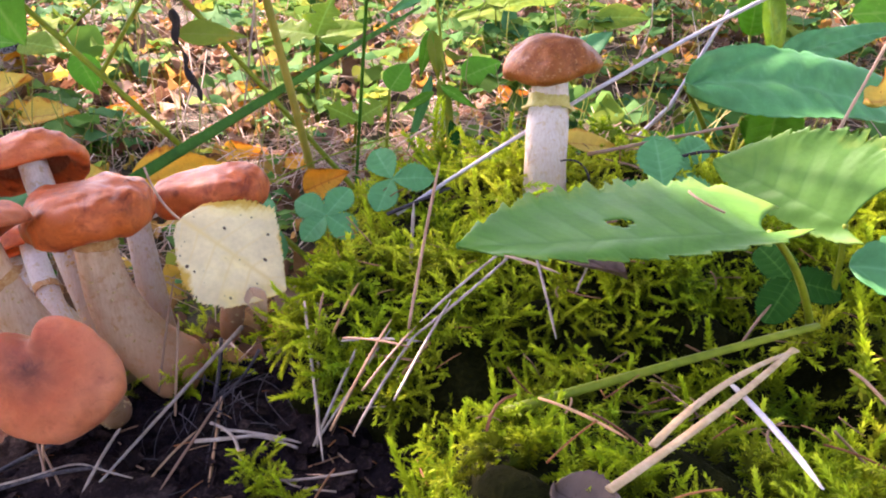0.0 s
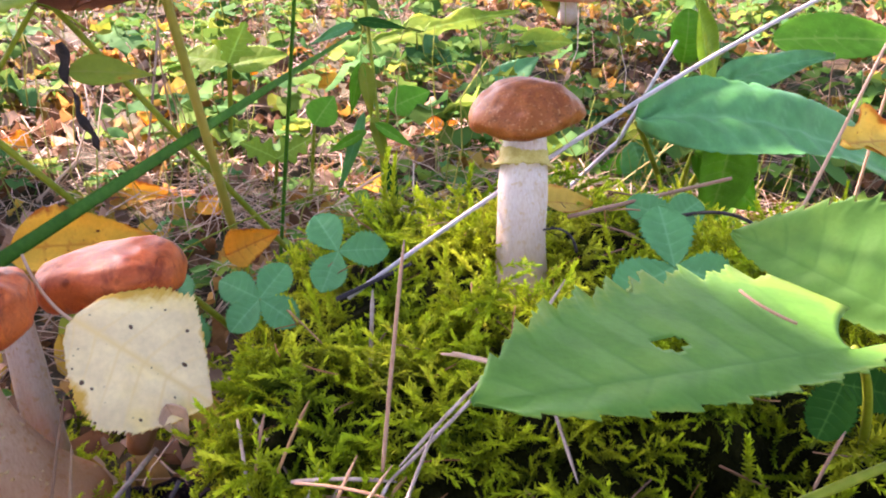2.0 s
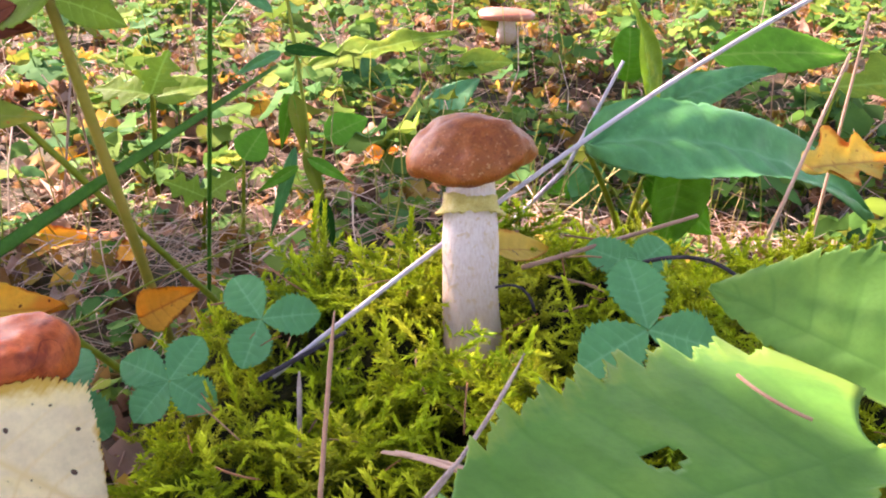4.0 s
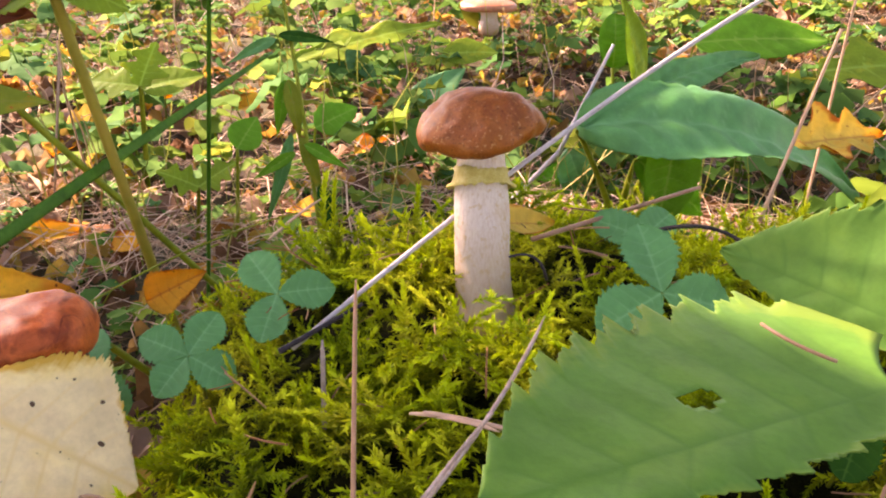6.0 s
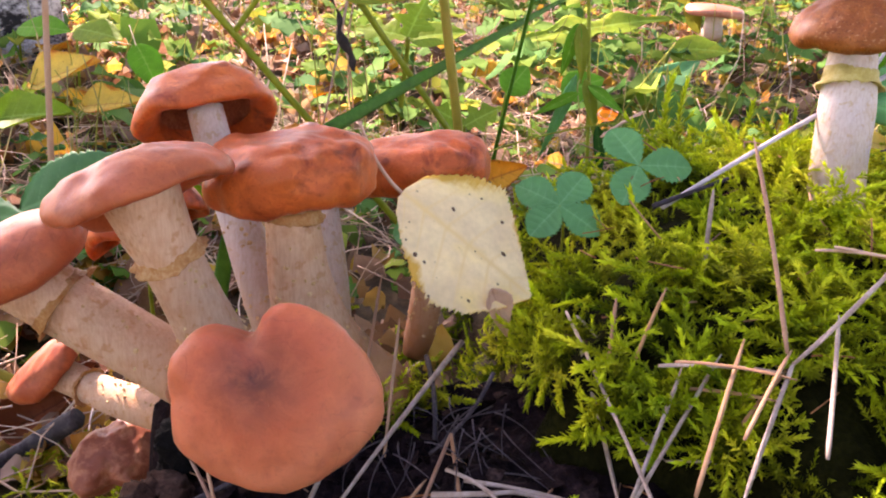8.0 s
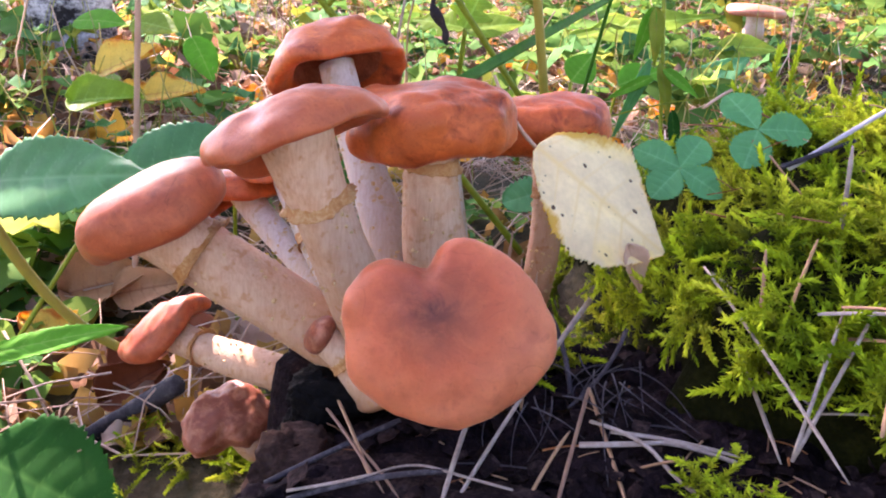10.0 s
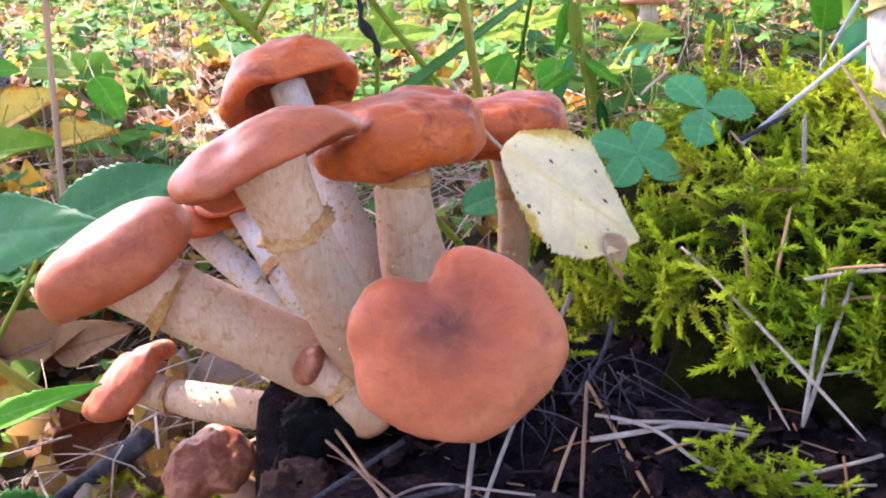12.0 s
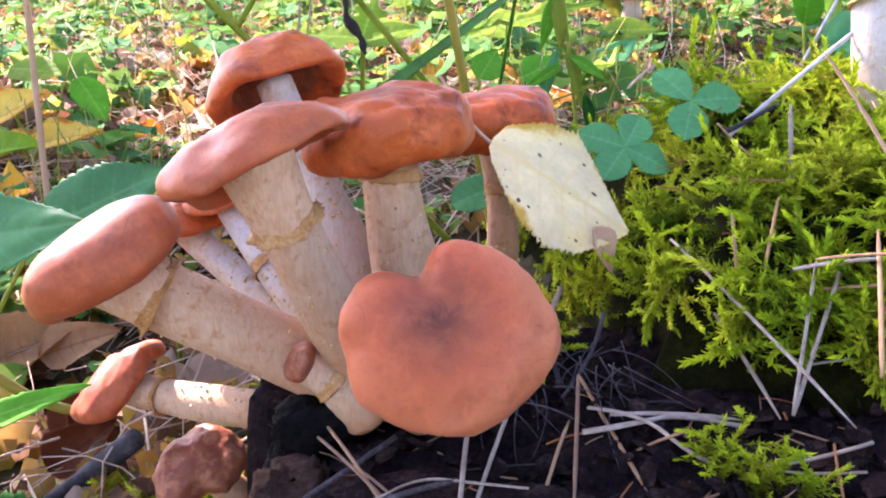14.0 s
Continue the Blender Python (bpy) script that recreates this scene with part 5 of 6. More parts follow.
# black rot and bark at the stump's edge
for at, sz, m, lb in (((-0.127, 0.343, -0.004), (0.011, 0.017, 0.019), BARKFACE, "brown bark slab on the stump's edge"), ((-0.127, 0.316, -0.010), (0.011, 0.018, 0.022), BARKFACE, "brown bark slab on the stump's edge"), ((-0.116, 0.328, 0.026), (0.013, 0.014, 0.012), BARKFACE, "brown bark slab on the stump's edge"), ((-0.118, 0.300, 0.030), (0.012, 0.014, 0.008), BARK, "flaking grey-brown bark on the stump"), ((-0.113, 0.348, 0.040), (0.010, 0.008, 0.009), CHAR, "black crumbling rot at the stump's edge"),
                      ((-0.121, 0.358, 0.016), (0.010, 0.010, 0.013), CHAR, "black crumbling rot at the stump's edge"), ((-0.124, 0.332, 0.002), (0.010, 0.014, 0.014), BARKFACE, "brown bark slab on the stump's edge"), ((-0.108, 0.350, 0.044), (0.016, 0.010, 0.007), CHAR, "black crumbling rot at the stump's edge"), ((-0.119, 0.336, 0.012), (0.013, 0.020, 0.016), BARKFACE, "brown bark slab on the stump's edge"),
                      ((-0.085, 0.315, 0.037), (0.026, 0.013, 0.0035), BARK, "flaking grey-brown bark on the stump"), ((-0.052, 0.300, 0.042), (0.018, 0.011, 0.003), BARK, "flaking grey-brown bark on the stump")):
    th = np.linspace(0.01, math.pi - 0.01, 40)[:, None]
    ph = np.linspace(0, 2 * math.pi, 64, endpoint=False)[None, :]
    d = np.stack((np.sin(th) * np.cos(ph), np.sin(th) * np.sin(ph), np.cos(th) + 0 * ph), -1).reshape(-1, 3)
    k = np.array([0.96 + 0.20 * noise.fractal(Vector(q * 1.7) + Vector(at) * 50, 1.0, 2.0, 3) + 0.09 * noise.fractal(Vector((q[0] * 9, q[1] * 9, q[2] * 3)) + Vector(at) * 30, 1.0, 2.0, 3) for q in d])
    d = np.sign(d) * np.abs(d) ** (0.55 if m is BARKFACE else 0.85)
    ob = new("bark_piece", quad_mesh("bark_piece", d * k[:, None] * np.array(sz), grid_faces(40, 64, True)[:, ::-1], m))
    ob.location = at
    tagged(ob, lb, "bark", "bark pieces")


# ---- needles and straws by the camera ----
def needle(p0, p1, r=0.0008, mat=None, bend=(0, 0, 0), label="dry brown pine needle lying on moss"):
    ob = new("pine_needle", tapered("pine_needle", np.zeros(3), np.asarray(p1) - np.asarray(p0), r * 0.62, mat or NEEDLE, bend))
    ob.location = p0
    tagged(ob, label, "needle", "pine needles")


needle((0.052, 0.318, 0.106), (0.059, 0.396, 0.1418), 0.0011, NEEDLE, (0, 0, 0.004), "long dry pine needle standing in moss")
needle((0.047, 0.382, 0.100), (0.048, 0.391, 0.1253), 0.0013, NEEDLE_GREY, label="grey weathered needle stuck in moss")
needle((0.054, 0.318, 0.103), (0.111, 0.375, 0.136), 0.0011, NEEDLE_GREY, (0.010, 0, 0.004), "long grey curved needle across moss")
needle((0.054, 0.318, 0.103), (0.036, 0.285, 0.084), 0.0010, NEEDLE_GREY, (0, 0, 0.003))
needle((-0.030, 0.347, 0.0545), (-0.041, 0.300, 0.044), 0.0010, NEEDLE, label="tan pine needle pair on dark wood")
needle((-0.030, 0.347, 0.0545), (-0.022, 0.300, 0.046), 0.0010, NEEDLE, label="tan pine needle pair on dark wood")
needle((0.017, 0.307, 0.062), (0.033, 0.335, 0.094), 0.0010, NEEDLE_GREY)
needle((0.017, 0.307, 0.062), (0.043, 0.338, 0.094), 0.0010, NEEDLE_GREY)
DRY = "dry brown pine needle lying on moss"
ONWOOD = "dry needle lying on dark rotten wood"
for p0, p1, r, m, lb in (
        ((0.007, 0.374, 0.085), (0.021, 0.353, 0.077), 0.0009, NEEDLE_GREY, DRY), ((0.009, 0.365, 0.077), (0.017, 0.313, 0.057), 0.0011, NEEDLE_GREY, DRY),
        ((0.012, 0.342, 0.072), (0.031, 0.330, 0.063), 0.0008, NEEDLE_GREY, DRY), ((0.031, 0.330, 0.063), (0.062, 0.324, 0.067), 0.0009, NEEDLE_GREY, DRY),
        ((0.025, 0.332, 0.092), (0.056, 0.326, 0.096), 0.0013, NEEDLE_GREY, DRY), ((0.030, 0.336, 0.083), (0.056, 0.323, 0.089), 0.0012, NEEDLE, DRY),
        ((0.046, 0.322, 0.080), (0.060, 0.335, 0.092), 0.0012, NEEDLE, DRY), ((-0.025, 0.328, 0.052), (0.009, 0.320, 0.053), 0.0014, NEEDLE_GREY, ONWOOD),
        ((-0.047, 0.307, 0.044), (-0.036, 0.331, 0.049), 0.0009, NEEDLE, ONWOOD), ((-0.109, 0.338, 0.044), (-0.086, 0.305, 0.041), 0.0009, NEEDLE, ONWOOD),
        ((-0.1065, 0.342, 0.045), (-0.090, 0.309, 0.041), 0.0009, NEEDLE, ONWOOD), ((-0.0655, 0.327, 0.052), (-0.0705, 0.300, 0.042), 0.0012, NEEDLE_GREY, ONWOOD),
        ((0.013, 0.340, 0.088), (0.015, 0.352, 0.102), 0.0009, NEEDLE, DRY), ((0.020, 0.338, 0.090), (0.029, 0.353, 0.106), 0.0009, NEEDLE, DRY),
        ((0.140, 0.241, 0.137), (0.143, 0.193, 0.146), 0.0014, PALE, "bleached flat straw lying on moss"),
        ((0.073, 0.3535, 0.122), (0.106, 0.336, 0.120), 0.0014, STRAW, "pale split straw lying on moss"), ((0.088, 0.3386, 0.130), (0.0565, 0.3124, 0.112), 0.0010, NEEDLE_GREY, DRY),
        ((0.027, 0.324, 0.098), (0.0534, 0.312, 0.102), 0.0010, NEEDLE, DRY), ((0.0504, 0.283, 0.100), (0.0666, 0.3276, 0.113), 0.0009, NEEDLE_GREY, DRY),
        ((0.038, 0.2966, 0.094), (0.0546, 0.322, 0.105), 0.0009, NEEDLE, DRY), ((0.0275, 0.290, 0.082), (0.0447, 0.328, 0.104), 0.0010, NEEDLE, DRY),
        ((0.003, 0.368, 0.089), (0.024, 0.291, 0.068), 0.0010, NEEDLE_GREY, DRY), ((0.097, 0.347, 0.124), (0.103, 0.3065, 0.110), 0.0009, NEEDLE_GREY, DRY),
        ((0.1124, 0.337, 0.112), (0.1244, 0.360, 0.126), 0.0008, NEEDLE_GREY, DRY), ((0.0934, 0.249, 0.126), (0.1125, 0.225, 0.132), 0.0009, NEEDLE, DRY),
        ((0.160, 0.296, 0.115), (0.1714, 0.306, 0.125), 0.0008, NEEDLE, DRY), ((0.188, 0.281, 0.117), (0.1853, 0.2516, 0.124), 0.0011, NEEDLE, DRY),
        ((-0.060, 0.353, 0.050), (-0.0567, 0.379, 0.092), 0.0009, NEEDLE, "dry needle standing against mushroom stems"), ((-0.050, 0.344, 0.046), (-0.0485, 0.360, 0.086), 0.0009, NEEDLE, "dry needle standing against mushroom stems"),
        ((0.027, 0.509, 0.112), (0.052, 0.545, 0.118), 0.0014, STRAW, "orange-brown straw lying on moss"),
        ((0.070, 0.358, 0.119), (0.090, 0.339, 0.124), 0.0012, STRAW, "pale split straw lying on moss"), ((-0.098, 0.324, 0.043), (-0.082, 0.306, 0.039), 0.0008, NEEDLE, ONWOOD)):
    needle(p0, p1, r, m, (0, 0, 0.002), lb)
lone_rod("bent_straw", (0.1026, 0.191, 0.146), (0.1630, 0.264, 0.134), 0.0011, 0.0009, TANSTRAW, "pale tan folded straw lying on moss", "straw", (0.004, -0.002, 0.003), flat=0.5)
lone_rod("bent_straw", (0.1135, 0.206, 0.145), (0.1637, 0.263, 0.134), 0.0010, 0.0008, TANSTRAW, "pale tan folded straw lying on moss", "straw", (-0.003, 0.003, 0.003), flat=0.5)


def wavy_rod(name, pts, r0, r1, mat, label, category):
    """A thin rod that glides along its points."""
    pts = [np.asarray(p, float) for p in pts]
    ends = [pts[0]] + [(p + q) / 2 for p, q in zip(pts[1:-2], pts[2:-1])] + [pts[-1]]
    path = np.concatenate([bezier(ends[k], pts[k + 1], ends[k + 1], 10)[(0 if k == 0 else 1):] for k in range(len(pts) - 2)])
    V, F, al = tube(path - pts[0], np.linspace(r0, r1, len(path)), 7, 0.8, 1, 0.1)
    ob = new(name, quad_mesh(name, V, F, mat, {"along": al}))
    ob.location = pts[0]
    tagged(ob, label, category)


CURL = "long curved grey needle lying on dark wood"
wavy_rod("curled_needle", ((-0.0304, 0.3324, 0.052), (-0.0176, 0.3233, 0.055), (-0.0104, 0.3046, 0.054), (-0.0024, 0.3002, 0.052), (0.0142, 0.2969, 0.054), (0.0341, 0.2988, 0.058)), 0.0007, 0.0006, NEEDLE_GREY, CURL, "needle")
wavy_rod("curled_needle", ((-0.0339, 0.323, 0.050), (-0.0192, 0.3213, 0.053), (-0.0071, 0.3235, 0.054), (0.0083, 0.3168, 0.053)), 0.0010, 0.0007, NEEDLE_GREY, CURL, "needle")
wavy_rod("root", ((-0.112, 0.303, 0.040), (-0.095, 0.306, 0.043), (-0.080, 0.316, 0.044), (-0.066, 0.309, 0.046), (-0.052, 0.304, 0.047)), 0.0005, 0.0004, NEEDLE_GREY, "thin grey root curving over dark wood", "root")
wavy_rod("root", ((-0.010, 0.296, 0.050), (0.004, 0.302, 0.053), (0.012, 0.294, 0.053), (0.028, 0.290, 0.056)), 0.0005, 0.0004, NEEDLE_GREY, "thin grey root curving over dark wood", "root")
lone_rod("root", (-0.067, 0.300, 0.043), (-0.029, 0.380, 0.069), 0.0005, 0.0010, NEEDLE_GREY, "thin grey root curving down the moss edge", "root", (-0.004, 0, -0.004), n=20, rough=0.15)
lone_rod("root", (-0.121, 0.3125, 0.034), (-0.086, 0.334, 0.045), 0.0009, 0.0008, GREYTWIG, "thin grey root curving over dark wood", "root", (0, -0.004, 0.003))
lone_rod("root", (-0.112, 0.303, 0.037), (-0.068, 0.312, 0.045), 0.0009, 0.0008, GREYTWIG, "thin grey root curving over dark wood", "root", (0, 0.002, 0.003))
lone_rod("root", (-0.041, 0.384, 0.060), (-0.035, 0.350, 0.050), 0.0010, 0.0008, GREYTWIG, "thin grey root hanging from the moss", "root", (0.002, 0, 0.002))
lone_rod("root", (-0.018, 0.366, 0.066), (-0.036, 0.342, 0.050), 0.0008, 0.0005, GREYTWIG, "thin grey root hanging from the moss", "root", (0.004, 0, -0.002))
rng = np.random.RandomState(21)
for k in range(24):
    x, y = rng.uniform(-0.055, -0.008), rng.uniform(0.335, 0.372)
    a = rng.uniform(-2.6, -0.4)
    ln = rng.uniform(0.015, 0.030)
    q = (x + math.cos(a) * ln, y + math.sin(a) * ln)
    lone_rod("root", (x, y, float(wood_z(x, y)) + 0.006 + rng.rand() * 0.008), (*q, float(wood_z(*q)) + 0.002), 0.00028, 0.00015, GREYTWIG, "fine grey rootlet on dark wood", "root", (rng.randn() * 0.006, rng.randn() * 0.006, 0.004), "fine rootlets", sides=5, n=12)
for k in range(26):
    x, y = rng.uniform(-0.13, 0.06), rng.uniform(0.27, 0.34)
    a, ln = rng.uniform(0, 6.28), rng.uniform(0.012, 0.030)
    q = (x + math.cos(a) * ln, y + math.sin(a) * ln)
    if float(bank_mask(x, y)) < 0.3 and float(bank_mask(*q)) < 0.3:
        needle((x, y, float(wood_z(x, y)) + 0.0015), (*q, float(wood_z(*q)) + 0.0015), 0.0006, NEEDLE if k % 2 else TWIG, (0, 0, 0.001), ONWOOD)
lone_rod("green_stem", (0.085, 0.262, 0.112), (0.185, 0.300, 0.121), 0.0016, 0.0012, STEM, "green plant stem lying in moss", "stem", (0, 0, 0.001))
lone_rod("thin_twig", (0.170, 0.455, 0.125), (0.200, 0.425, 0.131), 0.0009, 0.0007, TWIG, "thin dark twig lying among leaves", "twig", (0.006, 0, 0.012))
lone_rod("thin_twig", (0.128, 0.452, 0.128), (0.205, 0.475, 0.137), 0.0010, 0.0008, NEEDLE, "reddish dry needle lying among leaves", "needle")
lone_rod("thin_twig", (0.126, 0.424, 0.124), (0.112, 0.423, 0.134), 0.0006, 0.0004, TWIG, "dark curled twig by the mushroom's foot", "twig", (0.004, 0, 0.008))
lone_rod("thin_twig", (0.034, 0.410, 0.112), (0.062, 0.424, 0.120), 0.0010, 0.0007, TWIG, "dark short twig lying in moss", "twig")


# small dry bits caught in the moss and on the wood
bit_rng = np.random.RandomState(77)
bits = []
while len(bits) < 260:
    x, y = bit_rng.uniform(-0.12, 0.22), bit_rng.uniform(0.18, 0.50)
    on_moss = float(bank_mask(x, y)) > 0.6
    if not on_moss and float(wood_mask(x, y)) < 0.6:
        continue
    z = float(moss_z(x, y)) + 0.006 if on_moss else float(wood_z(x, y)) + 0.002
    p = bezier((0, -0.5, 0), (bit_rng.randn() * 0.1, 0, 0.05), (0, 0.5, bit_rng.randn() * 0.1), 5)
    V, F, A = tube(p, 0.022, 4)
    bits.append((V @ turn_to((bit_rng.randn() * 0.4, bit_rng.randn() * 0.4, 1), bit_rng.rand() * 6.28, bit_rng.uniform(0.006, 0.020)).T + np.array((x, y, z)), F))
n, BV, BF = 0, [], []
for V, F in bits:
    BV.append(V)
    BF.append(F + n)
    n += len(V)
RED_BIT = simple("reddish_bits", [(0.10, 0.03, 0.015), (0.28, 0.10, 0.04), (0.42, 0.20, 0.09)], 120, 0.6, 0.3, 0.0003, isle=[(0.10, 0.035, 0.02), (0.36, 0.13, 0.04), (0.22, 0.13, 0.09), (0.46, 0.26, 0.13)])
tagged(new("needle_litter", quad_mesh("needle_litter", np.concatenate(BV), np.concatenate(BF), RED_BIT)), "small reddish needles caught in moss and on wood", "needle litter", kind="stuff")


# ---- forest floor: litter, straw and undergrowth ----
def flat_leaf(rows=5, cols=4, kind=0, seed=0, crumple=1.0):
    rg = np.random.RandomState(seed)
    s = np.linspace(0, 1, rows + 2)
    w = np.maximum(np.sin(np.pi * s ** 0.75) ** 0.8, 0.03) * (0.36 + 0.1 * kind)
    u = np.linspace(-1, 1, cols + 1)
    V = []
    for i, a in enumerate(s):
        V.append(np.stack((u * w[i], np.full(cols + 1, a - 0.5), crumple * (0.10 * u ** 2 * rg.uniform(-1.2, 1.8) + 0.12 * (a - 0.5) ** 2 * rg.uniform(-2, 3) + 0.03 * rg.randn(cols + 1))), -1))
    return np.concatenate(V), grid_faces(rows + 2, cols + 1), np.zeros((rows + 2) * (cols + 1))


def straw_bit(seed):
    rg = np.random.RandomState(seed)
    p = bezier((0, -0.5, 0), (rg.randn() * 0.16, 0, rg.rand() * 0.16), (rg.randn() * 0.1, 0.5, rg.randn() * 0.05), 4)
    V, F, a = tube(p, np.linspace(0.010, 0.006, 4), 3, 0.7)
    return V, F, a


def sprig(seed, leaves=6, broad=0.5):
    """A small herb, 1 high: a thin stem and some broad leaves, each folded along its rib."""
    rg = np.random.RandomState(seed)
    V, F, A = tube(bezier((0, 0, 0), (rg.randn() * 0.1, rg.randn() * 0.1, 0.4), (rg.randn() * 0.15, rg.randn() * 0.15, 0.85), 5), np.linspace(0.02, 0.012, 5), 4)
    Vs, Fs, n = [V], [F], len(V)
    for k in range(leaves):
        h = 0.45 + 0.5 * (k + 1) / leaves
        an = k * 2.4 + rg.rand()
        ln = rg.uniform(0.4, 0.7)
        LV, LF, _ = flat_leaf(4, 2, broad, seed * 7 + k)
        LV = LV.copy()
        LV[:, 1] += 0.5
        LV *= ln
        tilt = rg.uniform(-0.35, 0.45)
        LV[:, 2] += LV[:, 1] * tilt - LV[:, 1] ** 2 * 0.5
        c, s_ = math.cos(an), math.sin(an)
        LV = np.stack((LV[:, 0] * c - LV[:, 1] * s_, LV[:, 0] * s_ + LV[:, 1] * c, LV[:, 2]), -1) + np.array((0, 0, h * 0.85))
        Vs.append(LV)
        Fs.append(LF + n)
        n += len(LV)
    V, F = np.concatenate(Vs), np.concatenate(Fs)
    return V, F, np.zeros(len(V))


def floor_point(rg, far):
    """A place on the open floor round the bank, thinning with distance."""
    while True:
        if rg.rand() < 0.22:
            # all round, also where nobody looks
            a, d = rg.rand() * 6.283, 3.4 * math.sqrt(rg.rand())
            x, y = d * math.cos(a), 0.3 + d * math.sin(a)
            if math.hypot(x, y - 0.15) > 0.42 and float(bank_mask(x, y)) < 0.05 and float(wood_mask(x, y)) < 0.05:
                return x, y
            continue
        y = 0.42 + far * rg.rand() ** 1.7
        x = rg.uniform(-1, 1) * (0.45 + 0.62 * y) + 0.12 * y - 0.05
        if float(bank_mask(x, y)) < 0.05 and float(wood_mask(x, y)) < 0.05:
            return x, y


rng = np.random.RandomState(5)
leaf_t = [flat_leaf(4, 2, k % 3, k, 2.6) for k in range(12)]
places = []
for _ in range(8000):
    x, y = floor_point(rng, 4.8)
    size = rng.uniform(0.009, 0.026) * (1 + 0.22 * y)
    up = (rng.randn() * 0.55, rng.randn() * 0.55 - 0.2, 1)
    places.append((rng.randint(12), np.array((x, y, float(moss_z(x, y)) + 0.004 + rng.rand() * 0.012)), turn_to(up, rng.rand() * 6.28, size)))
for _ in range(420):
    x, y = rng.uniform(-0.95, -0.18), rng.uniform(0.60, 1.5)
    places.append((rng.choice((2, 5, 7, 10)), np.array((x, y, float(moss_z(x, y)) + 0.010 + rng.rand() * 0.016)), turn_to((rng.randn() * 0.5 - 0.2, rng.randn() * 0.5, 1), rng.rand() * 6.28, rng.uniform(0.018, 0.040))))
scatter("leaf_litter", leaf_t, places, LITTER, "yellow, tan and brown fallen leaves covering the floor", "leaf litter")
straw_t = [straw_bit(k) for k in range(8)]
places = []
for _ in range(8400):
    x, y = floor_point(rng, 3.6)
    if y < 0.62 and rng.rand() < 0.6:
        continue
    up = (rng.randn() * 0.5, rng.randn() * 0.5, 1)
    places.append((rng.randint(8), np.array((x, y, float(moss_z(x, y)) + 0.006 + rng.rand() * 0.02)), turn_to(up, rng.rand() * 6.28, rng.uniform(0.03, 0.10))))
for _ in range(120):
    x, y = floor_point(rng, 3.0)
    y += 0.5
    ln = rng.uniform(0.08, 0.22)
    places.append((rng.randint(8), np.array((x, y, float(moss_z(x, y)) + ln * 0.4)), turn_to((rng.randn(), rng.randn(), 0.2), rng.rand() * 6.28, ln)))
for _ in range(1500):
    x, y = rng.uniform(-0.45, 0.45), rng.uniform(0.60, 1.05)
    if float(bank_mask(x, y)) < 0.05 and float(wood_mask(x, y)) < 0.05:
        places.append((rng.randint(8), np.array((x, y, float(moss_z(x, y)) + 0.006 + rng.rand() * 0.02)), turn_to((rng.randn() * 0.5, rng.randn() * 0.5, 1), rng.rand() * 6.28, rng.uniform(0.025, 0.075))))
scatter("dry_grass", straw_t, places, STRAW, "dry tan grass and needles strewn over the floor", "dry grass")

# thin upright grass between the herbs
places = []
for _ in range(700):
    y = 0.75 + 1.9 * rng.rand() ** 1.4
    x = rng.uniform(-0.75, 0.55) * y + 0.02
    ln = rng.uniform(0.04, 0.13)
    m = turn_to((rng.randn() * 0.3, rng.randn() * 0.3, 1), rng.rand() * 6.28, 1.0)
    m = np.stack((m[:, 0] * ln * 0.9, m[:, 2] * ln, -m[:, 1] * ln * 0.9), 1)
    places.append((rng.randint(8), np.array((x, y, float(moss_z(x, y)) + ln * 0.47)), m))
UPRIGHT = simple("upright_grass", [(0.10, 0.14, 0.02), (0.26, 0.28, 0.05), (0.48, 0.40, 0.12)], 40, 0.7, 0.2, 0.0004, thin=0.25, spec=0.05, isle=[(0.10, 0.20, 0.03), (0.40, 0.36, 0.08), (0.20, 0.27, 0.04), (0.52, 0.38, 0.20)])
scatter("upright_grass", straw_t, places, UPRIGHT, "thin green and straw-coloured grass stems standing in litter", "grass")

# undergrowth
herb_t = [sprig(k, 3 + k % 4, (k % 3) * 0.8) for k in range(10)]
places = []
for k in range(3000):
    x, y = floor_point(rng, 4.6)
    if (y < 0.95 and -0.30 < x < 0.45) or (y < 1.3 and rng.rand() < 0.3):
        continue
    places.append((rng.randint(10), np.array((x, y, float(moss_z(x, y)) - 0.003)), turn_to((rng.randn() * 0.2, rng.randn() * 0.2, 1), rng.rand() * 6.28, (rng.uniform(0.020, 0.048) if k % 5 < 3 else rng.uniform(0.045, 0.080)) * (1 + 0.14 * y))))
for k in range(230):
    x, y = rng.uniform(-0.42, 0.50), rng.uniform(0.55, 1.0)
    if float(bank_mask(x, y)) < 0.05 and float(wood_mask(x, y)) < 0.05:
        places.append((rng.randint(10), np.array((x, y, float(moss_z(x, y)) - 0.002)), turn_to((rng.randn() * 0.2, rng.randn() * 0.2, 1), rng.rand() * 6.28, rng.uniform(0.018, 0.042))))
scatter("undergrowth", herb_t, places, HERBFAR, "low green herbs all over the forest floor", "undergrowth")

